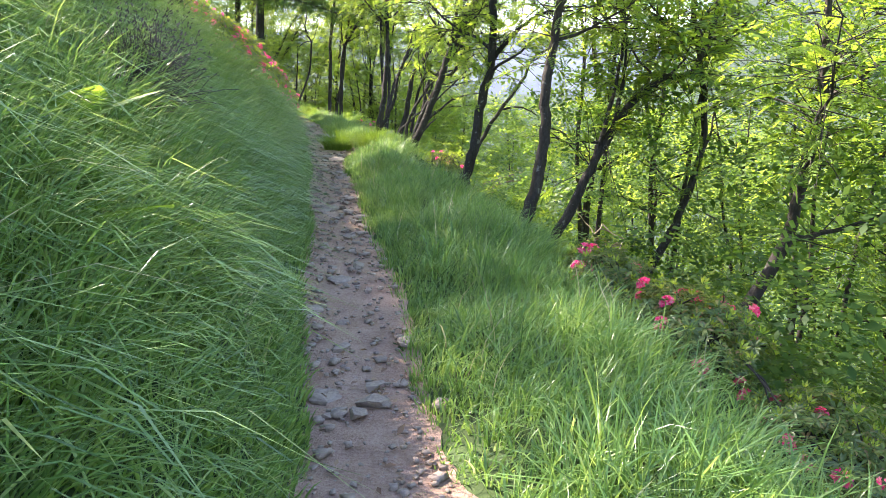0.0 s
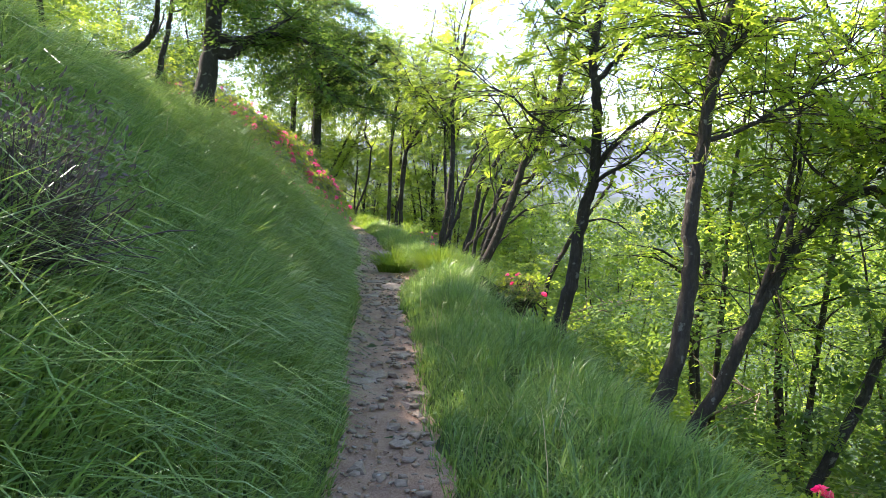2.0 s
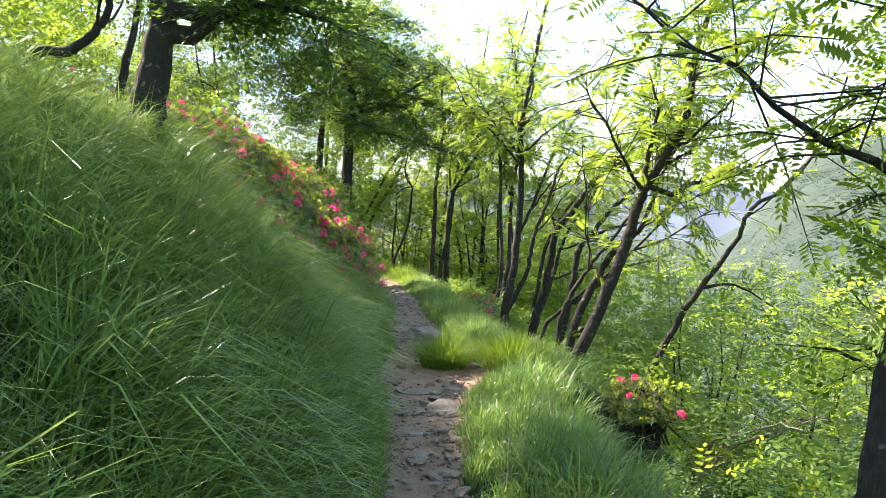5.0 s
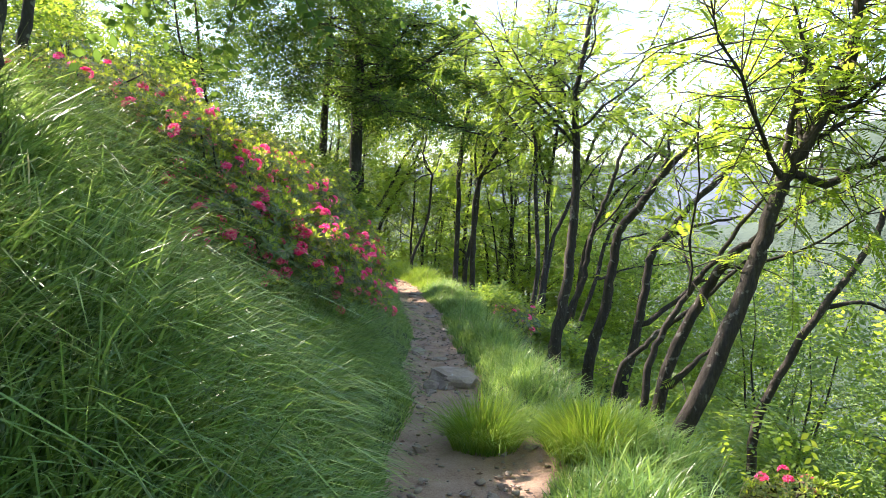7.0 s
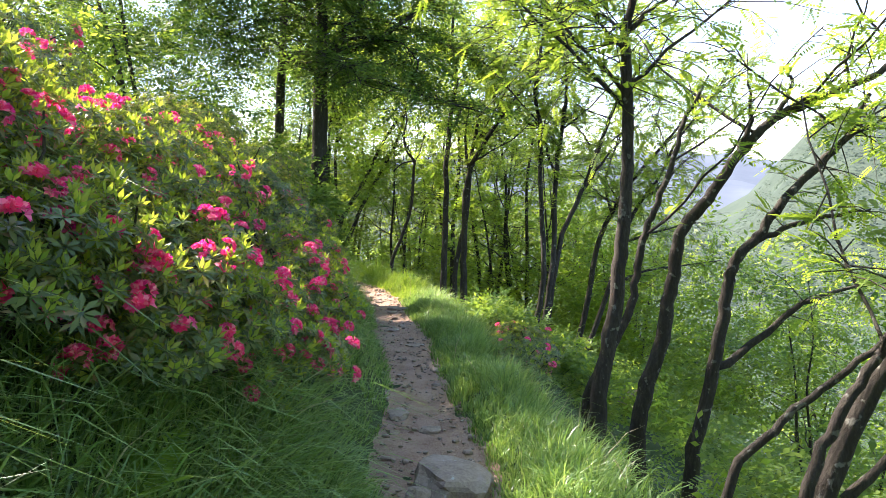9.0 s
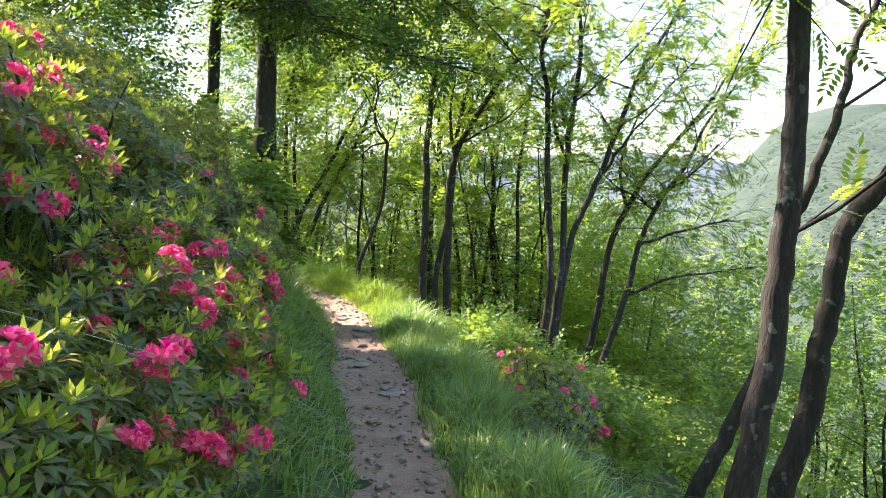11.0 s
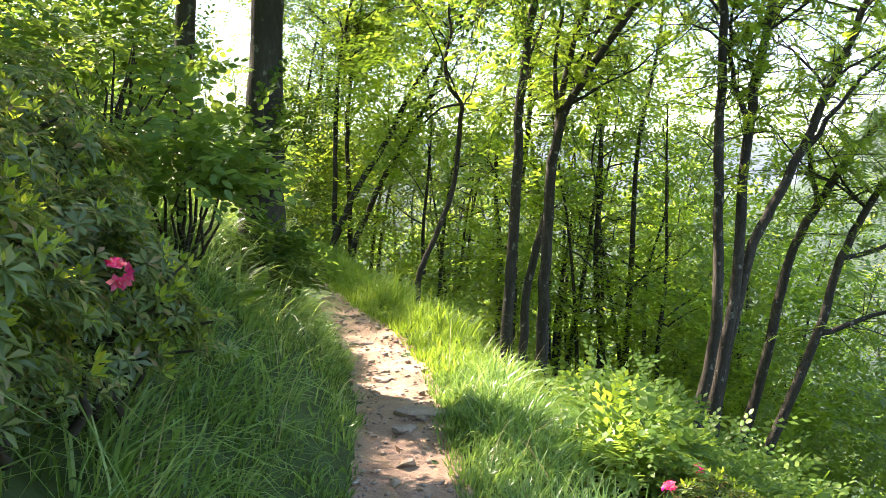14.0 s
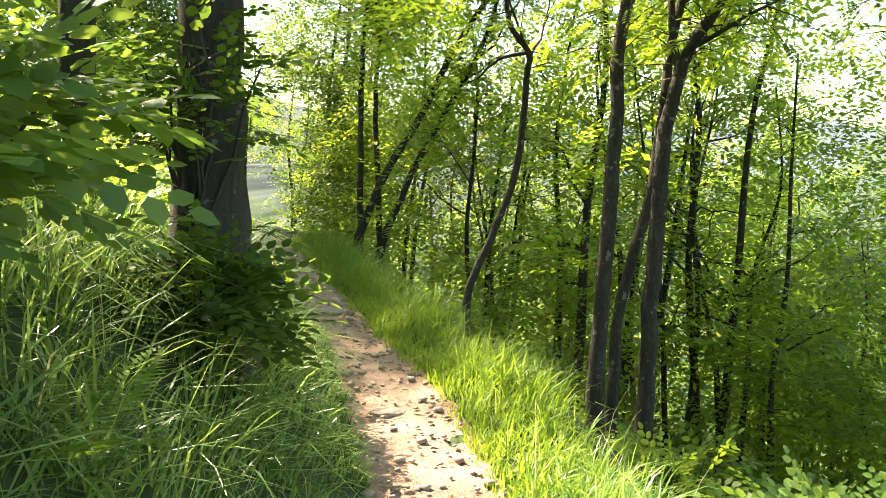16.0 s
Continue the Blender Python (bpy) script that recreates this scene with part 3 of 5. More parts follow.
def slender_trees():
    rowan = "slender grey-barked rowan leaning out over the slope"
    rows = [
        ("T1", 0.067, [(1.71, 8.50, -0.08), (1.79, 8.50, 0.22), (1.87, 8.50, 0.56), (1.95, 8.50, 1.12), (2.03, 8.50, 1.49), (2.02, 8.50, 2.07), (1.98, 8.50, 2.37), (2.02, 8.50, 2.74)], [[(2.06, 8.50, 1.51), (2.23, 8.50, 1.74), (2.47, 8.50, 1.95), (2.72, 8.50, 2.05), (3.17, 8.50, 2.15)], [(2.00, 8.50, 2.20), (2.17, 8.50, 2.38), (2.34, 8.50, 2.55), (2.73, 8.50, 2.63), (3.15, 8.50, 2.68)]]),
        ("T2", 0.058, [(1.88, 6.75, -0.34), (2.04, 6.75, 0.19), (2.12, 6.75, 0.75), (2.11, 6.75, 1.22), (2.15, 6.75, 1.57), (2.21, 6.75, 2.03), (2.29, 6.75, 2.44)], [[(2.23, 6.75, 2.10), (2.45, 6.75, 2.33), (2.77, 6.75, 2.42)]]),
        ("T2b", 0.052, [(2.27, 7.10, -0.46), (2.54, 7.10, 0.02), (2.73, 7.10, 0.45), (2.97, 7.10, 0.89), (3.14, 7.10, 1.14), (3.43, 7.10, 1.36), (3.78, 7.10, 1.51)], [[(2.65, 7.10, 0.28), (2.81, 7.10, 0.71), (2.94, 7.10, 1.43), (2.99, 7.10, 1.93)], [(2.94, 7.10, 0.80), (2.99, 7.10, 1.31), (3.01, 7.10, 1.72)]]),
        ("T2c", 0.05, [(3.51, 7.60, -1.12), (3.76, 7.60, -0.61), (3.98, 7.60, -0.10), (4.19, 7.60, 0.70), (4.07, 7.60, 1.47), (3.93, 7.60, 2.03)], [[(4.06, 7.60, 1.53), (4.22, 7.60, 1.82), (4.45, 7.60, 2.05)]]),
        ("T0", 0.06, [(2.82, 5.20, -1.02), (3.06, 5.20, -0.79), (3.31, 5.20, -0.47), (3.62, 5.20, 0.12), (3.70, 5.20, 0.61), (3.79, 5.20, 1.12), (3.75, 5.20, 1.53)], [[(3.65, 5.20, 0.14), (3.91, 5.20, 0.18), (4.48, 5.20, 0.34)]]),
        ("T3", 0.066, [(1.80, 13.30, -0.04), (2.08, 13.30, 0.60), (2.29, 13.30, 1.17), (2.39, 13.30, 1.51), (2.49, 13.30, 1.79), (2.70, 13.30, 2.19), (2.89, 13.30, 2.53), (2.95, 13.30, 3.15), (3.10, 13.30, 3.70)], [[(2.48, 13.30, 1.76), (2.51, 13.30, 2.13), (2.60, 13.30, 2.58), (2.50, 13.30, 2.96)], [(2.72, 13.30, 1.74), (3.06, 13.30, 1.92), (3.57, 13.30, 2.05)]]),
        ("T3b", 0.05, [(1.99, 14.20, 0.10), (2.20, 14.20, 0.69), (2.40, 14.20, 1.07), (2.56, 14.20, 1.27), (2.76, 14.20, 1.44)], [[(2.03, 14.20, 0.16), (2.26, 14.20, 0.39), (2.42, 14.20, 0.52)]]),
        ("T4", 0.045, [(3.39, 15.60, -0.57), (3.73, 15.60, 0.20), (4.02, 15.60, 0.65), (4.45, 15.60, 1.25), (4.65, 15.60, 1.71), (5.10, 15.60, 2.01)], [[(4.02, 15.60, 0.65), (4.47, 15.60, 0.70), (5.02, 15.60, 0.41)]]),
        ("POLE", 0.06, [(1.54, 16.35, 0.14), (1.64, 16.35, 0.70), (1.69, 16.35, 1.28), (1.72, 16.35, 1.81), (1.70, 16.35, 2.41), (1.68, 16.35, 2.76), (1.73, 16.35, 3.00)], [[(1.70, 16.35, 2.76), (1.85, 16.35, 2.92), (2.05, 16.35, 3.04)]]),
        ("R1", 0.062, [(2.04, 16.98, -0.22), (2.19, 16.98, 0.36), (2.29, 16.98, 0.92), (2.35, 16.98, 1.31), (2.60, 16.98, 1.65), (2.82, 16.98, 1.97), (3.09, 16.98, 2.24), (3.50, 16.98, 2.43), (4.00, 16.98, 2.66)], [[(2.82, 16.98, 1.97), (2.90, 16.98, 2.29), (2.85, 16.98, 2.56)], [(3.09, 16.98, 2.24), (3.22, 16.98, 2.51), (3.17, 16.98, 2.65)]]),
        ("R2", 0.052, [(2.35, 16.60, -0.45), (2.50, 16.60, 0.30), (2.58, 16.60, 0.87), (2.63, 16.60, 1.11), (2.80, 16.60, 1.31), (3.01, 16.60, 1.61), (3.27, 16.60, 1.87), (3.52, 16.60, 2.12)], [[(2.55, 16.60, 0.29), (2.83, 16.60, 0.52), (3.17, 16.60, 0.79), (3.48, 16.60, 0.90), (3.83, 16.60, 0.96)], [(2.76, 16.60, 1.26), (3.06, 16.60, 1.39), (3.41, 16.60, 1.48), (3.68, 16.60, 1.53)]]),
        ("G1", 0.04, [(1.60, 16.90, 0.00), (1.74, 16.90, 0.32), (1.93, 16.90, 0.75), (2.00, 16.90, 1.20), (2.10, 16.90, 1.50), (2.25, 16.90, 1.90)], []),
        ("R3", 0.023, [(1.75, 14.60, 0.16), (1.98, 14.60, 0.45), (2.21, 14.60, 0.65), (2.54, 14.60, 0.91)], []),
        ("R3b", 0.026, [(1.82, 14.00, 0.32), (1.99, 14.00, 0.74), (2.15, 14.00, 1.00), (2.31, 14.00, 1.22)], []),
        ("C1", 0.05, [(2.21, 23.00, -0.62), (2.33, 23.00, 0.32), (2.27, 23.00, 1.62), (2.24, 23.00, 2.76), (2.16, 23.00, 3.32)], []),
        ("C2", 0.05, [(2.34, 23.10, -0.68), (2.50, 23.10, 0.55), (2.52, 23.10, 1.92), (2.63, 23.10, 2.79), (2.68, 23.10, 3.47)], [[(2.52, 23.10, 1.92), (2.34, 23.10, 2.49), (2.37, 23.10, 3.12)]]),
        ("C3", 0.045, [(2.45, 23.20, -0.58), (2.63, 23.20, 0.84), (2.91, 23.20, 1.51), (3.23, 23.20, 2.36), (3.49, 23.20, 3.07), (3.72, 23.20, 3.43)], [[(2.96, 23.20, 1.64), (3.36, 23.20, 2.24), (3.82, 23.20, 2.73)]]),
        ("r4", 0.055, [(3.21, 24.60, -1.47), (3.45, 24.60, -0.28), (3.61, 24.60, 0.74), (3.90, 24.60, 1.39), (4.17, 24.60, 1.82), (4.58, 24.60, 2.32), (4.78, 24.60, 2.54)], [[(3.83, 24.60, 1.31), (3.73, 24.60, 1.88), (3.91, 24.60, 2.51), (4.29, 24.60, 3.35)]]),
        ("r5", 0.05, [(3.26, 24.20, -1.45), (3.69, 24.20, -0.13), (3.92, 24.20, 0.78), (4.23, 24.20, 1.47), (4.56, 24.20, 1.89)], [[(3.96, 24.20, 0.78), (4.62, 24.20, 1.00), (5.25, 24.20, 1.15)], [(3.75, 24.20, 0.01), (4.45, 24.20, 0.30), (5.74, 24.20, 0.46)]]),
        ("W1", 0.06, [(0.80, 24.70, 0.17), (0.84, 24.70, 1.24), (0.85, 24.70, 2.28), (0.96, 24.70, 3.30), (1.02, 24.70, 3.71)], []),
        ("W2", 0.06, [(1.18, 24.80, 0.16), (1.20, 24.80, 1.46), (1.26, 24.80, 1.95), (1.39, 24.80, 2.30), (1.93, 24.80, 3.16), (2.40, 24.80, 3.72)], [[(1.26, 24.80, 1.95), (1.20, 24.80, 2.65), (1.28, 24.80, 3.40)]]),
        ("W3", 0.045, [(1.06, 25.40, 0.15), (1.27, 25.40, 1.23), (1.35, 25.40, 2.35), (1.52, 25.40, 3.09), (1.72, 25.40, 3.83)], []),
        ("SAP", 0.03, [(-0.15, 25.50, 0.33), (0.02, 25.50, 0.77), (0.21, 25.50, 1.36), (0.26, 25.50, 2.06), (0.27, 25.50, 2.26), (0.12, 25.50, 2.46), (0.08, 25.50, 2.74), (0.13, 25.50, 3.02)], [[(0.24, 25.50, 2.26), (0.04, 25.50, 2.20), (-0.13, 25.50, 2.05)]]),
        ("PL", 0.06, [(-1.72, 29.40, 0.23), (-1.35, 29.40, 1.17), (-0.92, 29.40, 1.88), (-0.42, 29.40, 2.92), (0.16, 29.40, 3.77)], []),
        ("PR", 0.055, [(-1.45, 29.80, 0.11), (-1.04, 29.80, 1.17), (-0.51, 29.80, 2.17), (-0.17, 29.80, 2.80), (0.08, 29.80, 3.59)], []),
        ("PS", 0.05, [(-1.85, 30.50, 0.36), (-1.86, 30.50, 2.37), (-1.80, 30.50, 3.49)], []),
        ("PS2", 0.05, [(-1.67, 31.20, 0.51), (-1.75, 31.20, 2.22), (-1.65, 31.20, 3.60)], []),
        ("BIGA", 0.15, [(-1.84, 11.60, 2.05), (-1.78, 11.60, 2.40), (-1.70, 11.60, 2.89), (-1.67, 11.60, 3.43), (-1.67, 11.60, 4.07)], [[(-1.54, 11.60, 2.74), (-1.30, 11.60, 2.93), (-1.03, 11.60, 3.08), (-0.77, 11.60, 3.25)], [(-1.62, 11.60, 3.32), (-1.31, 11.60, 3.76), (-0.99, 11.60, 4.04)]]),
        ("BEECH", 0.135, [(-1.18, 22.45, 1.74), (-1.16, 22.45, 2.41), (-1.14, 22.45, 3.49), (-1.10, 22.45, 4.07), (-1.19, 22.45, 4.80), (-1.23, 22.45, 5.61)], [[(-1.04, 22.45, 3.61), (-0.70, 22.45, 4.15), (-0.45, 22.45, 4.49), (-0.03, 22.45, 5.15)], [(-0.87, 22.45, 3.70), (-0.33, 22.45, 3.91), (0.30, 22.45, 4.33), (0.80, 22.45, 4.75)], [(-1.25, 22.45, 3.49), (-1.54, 22.45, 3.57), (-1.86, 22.45, 3.89)]]),
        ("SPR", 0.07, [(-1.84, 22.60, 2.24), (-1.77, 22.60, 3.00), (-1.72, 22.60, 3.84), (-1.67, 22.60, 4.83), (-1.64, 22.60, 5.81)], []),
        ("LA", 0.05, [(-3.06, 14.50, 2.89), (-2.94, 14.50, 3.42), (-2.86, 14.50, 3.92)], []),
        ("LB", 0.06, [(-3.54, 13.50, 2.95), (-3.21, 13.50, 3.01), (-2.97, 13.50, 3.19), (-2.84, 13.50, 3.41), (-2.79, 13.50, 3.85)], []),
    ]
    for key, r, trunk, limbs in rows:
        if key == "BIGA":
            tree("broadleaf_tree", trunk, limbs + tiers(trunk, 9, 2.9, 5.0, 1.3, 2.4, 0.12), r, "stout dark-trunked broadleaf tree at the crest of the bank", 3600, BEECH_SPRAY, BEECH, BARK_DARK, grow=2.5, twig=0.6, level=0.3, flare=2.0, sides=12, start=0.6, size=1.15)
        elif key == "BEECH":
            tree("beech_tree", trunk, limbs + tiers(trunk, 21, 3.05, 5.8, 1.4, 2.8, 0.18), r, "stout dark beech beside the path with tiered branches", 6400, BEECH_SPRAY, BEECH, BARK_DARK, grow=2.5, twig=0.6, level=0.22, flare=1.6, sides=14, start=0.7, extra=3, size=1.15)
        elif key == "SPR":
            conifer(trunk, r)
        elif key in ("R1", "R2"):
            tree("rowan_tree", trunk, limbs, r, "gnarled half-bare rowan reaching out over the slope", 300, grow=0.4, twig=0.45, start=0.5, extra=5, group="rowans along the path")
        elif key in ("LA", "LB"):
            tree("broadleaf_tree", trunk, limbs, r, "thin curved tree on the slope above the bank", 120, BEECH_SPRAY, BEECH, BARK_DARK, grow=2.0)
        elif key in ("R3", "R3b", "T4", "T3b", "G1"):
            tree("rowan_tree", trunk, limbs, r, rowan, 45 if key == "G1" else 130, grow=0.8 if key == "G1" else 1.6, twig=0.5, start=0.75, extra=2, flare=1.15, group="rowans along the path")
        elif key == "SAP":
            tree("sapling", trunk, limbs, r, "thin crooked sapling with pale bark", 130, grow=0.8, twig=0.4, crooked=0.005, extra=3)
        else:
            n = {"C": 1200, "W": 1200, "P": 1000, "r": 1300}.get(key[0], 1150) + 1300 * (key == "T3")
            tree("rowan_tree", trunk, limbs, r, rowan, n, grow=1.4 if key[0] == "r" else (2.8 if key[0] == "T" else 2.2), twig=0.75, extra=12 if key == "T3" else 6, start=0.5 if key == "POLE" else (0.65 if key == "T0" else 0.38), size=0.95, group="rowans along the path")


def conifer(trunk, r):
    base = np.array(trunk[0], float)
    base[2] = float(land(base[0], base[1])) - 0.05
    top = np.array(trunk[-1], float) + (0.05, 0, 3.0)
    root = empty("conifer", base, "slim dark conifer with level tiers of boughs", "tree")
    line = smooth_line([base, *[np.array(p) for p in trunk[1:]], top], 6)
    v, q = tube(line, np.linspace(r * 1.15, 0.02, len(line)), 9, 0.03)
    mesh_np("trunk", v - base, q, BARK_DARK, root, True)
    heap, twigs = Heap(), Heap()
    lines = []
    for k in range(44):
        t = rng.uniform(0.33, 0.97)
        p = line[int(t * (len(line) - 1))]
        a = rng.uniform(0, 2 * np.pi)
        ln = 1.7 * (1.05 - t) + 0.25
        tt = np.linspace(0, 1, 6)[:, None]
        l = p + np.array([np.cos(a), np.sin(a), 0.05]) * ln * tt - np.array([0, 0, 0.22 * ln]) * tt**2
        v, q = tube(l, np.linspace(0.016, 0.004, 6), 4)
        twigs.add(v, q)
        lines.append(l)
    leaves_on(heap, twigs, lines, 1500, NEEDLE_SPRAY, 0.4, 0.9, level=0.15, start=0.1)
    tagged(twigs.made("bough", TWIG, root, origin=base), kind="stuff")
    heap.made("needles", NEEDLE, root, origin=base)


slender_trees()


# ---- woods further off: a few grown once, then planted ----
def wood_tree(height, count, leaf, label, stems=1, twig=0.7, spray=ROWAN_SPRAY, size=1.5):
    root = empty("woodland_tree", (0, 0, 0), label, "tree", "woodland trees")
    heap, twigs = Heap(), Heap()
    lines = []
    for _ in range(stems):
        a = rng.uniform(0, 2 * np.pi)
        p = [np.array([0.1 * np.cos(a), 0.1 * np.sin(a), -0.3])]
        for k in range(5):
            p.append(p[-1] + np.array([0.13 * np.cos(a), 0.13 * np.sin(a), 1.0]) * height / 5 + rng.normal(size=3) * (0.12, 0.12, 0.05))
        line = smooth_line(p, 5)
        rad = np.linspace(0.075 / stems**0.3, 0.01, len(line))
        v, q = tube(line, rad, 7, 0.04)
        mesh_np("trunk", v, q, BARK, root, True)
        lines.append(line[len(line) // 3 :])
        for _ in range(7 if stems == 1 else 4):
            i = int(len(line) * rng.uniform(0.3, 0.95))
            b = rng.uniform(0, 2 * np.pi)
            ln = rng.uniform(0.8, 1.9) * height / 6
            tt = np.linspace(0, 1, 6)[:, None]
            l = line[i] + np.array([np.cos(b), np.sin(b), rng.uniform(0.2, 0.8)]) * ln * tt + np.vstack([np.zeros(3), np.cumsum(rng.normal(size=(5, 3)) * 0.05, 0)])
            v, q = tube(l, np.linspace(rad[i] * 0.5, 0.006, 6), 4)
            mesh_np("limb", v, q, BARK, root, True)
            lines.append(l)
    leaves_on(heap, twigs, lines, count, spray, twig, size, level=0.5, start=0.0)
    tagged(twigs.made("twig", TWIG, root), kind="stuff")
    heap.made("crown", leaf, root)
    return root


def shrub(count, leaf, label, r=(0.8, 0.8, 0.7), spray=BUSH_SPRAY, size=1.2):
    root = empty("shrub", (0, 0, 0), label, "shrub", "understorey shrubs")
    d = unit(rng.normal(size=(count, 3)) * (1, 1, 0.9))
    d[:, 2] = np.abs(d[:, 2]) * 1.1 - 0.15
    lump = np.array([0.75 + 0.55 * noise.noise(Vector(a) * 2.2) for a in d])
    org = d * np.array(r) * lump[:, None] * rng.uniform(0.45, 1.05, (count, 1))
    v, q = scatter(*spray, org, d * (1, 1, 0.2) + rng.normal(size=d.shape) * 0.35, np.array([0, 0, 1.0]) + rng.normal(size=d.shape) * 0.3, rng.uniform(0.7, 1.3, count) * size)
    mesh_np("foliage", v, q, leaf, root)
    tw = Heap()
    for k in range(16):
        a, b = tube(np.linspace((0, 0, -0.5), org[k] * 0.9, 5) + rng.normal(size=(5, 3)) * 0.02, np.linspace(0.012, 0.004, 5), 4)
        tw.add(a, b)
    tagged(tw.made("stem", TWIG, root), kind="stuff")
    return root


def plant(stock, spots):
    """Copies of the grown stock at (x, y, size)."""
    for k, (x, y, s) in enumerate(spots):
        ob = stock[k % len(stock)]
        c = copy_thing(ob, pose(x, y, float(land(x, y)) - 0.05, 0, 0, rng.uniform(0, 360)))
        c.scale = (s, s, s * rng.uniform(0.9, 1.15))


def build_woods():
    airy, yellow, dark = "slim woodland tree with airy green foliage", "woodland tree with bright yellow-green foliage", "woodland tree with dark dense foliage"
    kw = dict(spray=WOOD_SPRAY, size=1.45)
    tall = [wood_tree(7.0, 374, ROWAN, airy, **kw), wood_tree(6.0, 403, ROWAN, airy, 3, **kw), wood_tree(7.5, 403, BUSHLEAF, yellow, 2, **kw)]
    bright = [wood_tree(6.5, 432, BUSHLEAF, yellow, 2, **kw), wood_tree(7.0, 432, BUSHLEAF, yellow, 1, **kw)]
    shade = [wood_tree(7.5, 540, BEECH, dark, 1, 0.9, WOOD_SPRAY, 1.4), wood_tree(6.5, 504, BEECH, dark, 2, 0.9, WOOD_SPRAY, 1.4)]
    low = [shrub(160, BUSHLEAF, "bright green leafy shrub on the slope"), shrub(160, ROWAN, "dense green leafy shrub on the slope", (1.0, 0.9, 0.8)), shrub(160, BUSHLEAF, "spreading yellow-green shrub on the slope", (1.1, 1.0, 0.6))]
    # dim stock: in the first, shade is put into the darker leaf colour
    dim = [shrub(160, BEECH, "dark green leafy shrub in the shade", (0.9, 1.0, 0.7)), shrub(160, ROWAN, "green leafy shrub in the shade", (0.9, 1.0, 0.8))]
    u = rng.uniform
    # downhill, near the start: tall
    plant(tall, [(u(4.2, 13), u(3.5, 12.5), u(0.7, 1.05)) for _ in range(20)])
    # downhill, further on: crowns below eye level
    spots = []
    for _ in range(26):
        x, y = u(5.0, 18), u(12, 34)
        spots.append((x, y, min(1.0, max(0.3, (1.2 - float(land(x, y))) / 8.5))))
    plant(tall, spots)
    # ahead, round the bend
    plant(bright + tall, [(u(-1.5, 6.5), u(28, 37), u(0.7, 1.05)) for _ in range(26)])
    plant(bright, [(u(-6, 9), u(38, 48), u(0.9, 1.3)) for _ in range(14)])
    # uphill: well above the path, and a mostly unseen grove added to shade the first stretch of bank
    spots = [(u(-19, -8.0), u(13, 42), u(0.95, 1.4)) for _ in range(26)] + [(u(-7.5, -3.0), u(33.5, 42), u(0.8, 1.2)) for _ in range(10)]
    plant(shade + bright, [p for p in spots if abs(p[0] - path_x(p[1])) > 1.6 and not (p[0] > -13 and (15 < p[1] < 20.5 or 26.5 < p[1] < 31))])
    # shade-casting grove, added for its shadow and largely out of view
    plant(shade, [(-3.8, 4.8, 0.8), (-4.4, 6.6, 0.9), (-5.6, 5.4, 1.0), (-4.0, 8.8, 0.8), (-5.4, 8.4, 1.0), (-4.8, 10.6, 0.9), (-6.4, 10.4, 1.1), (-5.4, 12.8, 0.9), (-7.0, 13.6, 1.0), (-7.0, 7.4, 1.1)])
    plant(low + dim[:1], [(x, y, s) for x, y, s in ((u(2.4, 12), u(3, 30), u(0.5, 1.05)) for _ in range(90)) if x - path_x(y) > 2.5])
    plant(low + dim, [(x, y, s) for x, y, s in ((u(-9, -2.6), u(13, 36), u(0.6, 1.1)) for _ in range(40)) if x < path_x(y) - 2.4])
    plant(low + dim, [(x, y, s) for x, y, s in ((u(-1.5, 7.0), u(26.5, 40), u(0.6, 1.2)) for _ in range(44)) if x - path_x(y) > 1.2])
    plant(dim + low[1:2], [(x, y, s) for x, y, s in ((path_x(y0) + half_width(y0) + u(1.3, 2.3), y0, u(0.22, 0.40)) for y0 in np.linspace(3.5, 24, 34))])
    plant(low + dim[1:], [(1.1, 21.6, 0.7), (1.5, 22.2, 0.95), (1.7, 21.2, 0.7), (1.45, 23.2, 0.6), (2.2, 21.5, 0.8), (2.4, 22.8, 1.0), (1.9, 24.1, 0.8), (3.2, 23.6, 1.1), (0.9, 25.4, 0.55), (1.8, 25.5, 0.8), (0.3, 26.4, 0.55), (2.9, 25.4, 0.9), (1.0, 26.6, 0.8)])
    # further trees added for the shade they cast; the first two unseen
    plant(shade, [(-3.0, 4.0, 0.95), (-3.4, 7.4, 1.0), (-4.0, 13.0, 0.6), (-3.7, 22.5, 0.7)])
    plant(low, [(-1.95, 23.1, 0.5), (-2.3, 24.0, 0.6), (-2.7, 23.2, 0.6), (-3.4, 23.6, 0.5), (-3.8, 24.8, 0.5), (-2.4, 22.2, 0.5), (-3.0, 22.6, 0.6)])
    for ob in tall + bright + shade + low + dim:
        for o in (*ob.children_recursive, ob):
            bpy.data.objects.remove(o)


def noise_at(x, y, scale):
    return np.array([noise.noise((a * scale, b * scale, 1.0)) for a, b in zip(x, y)])


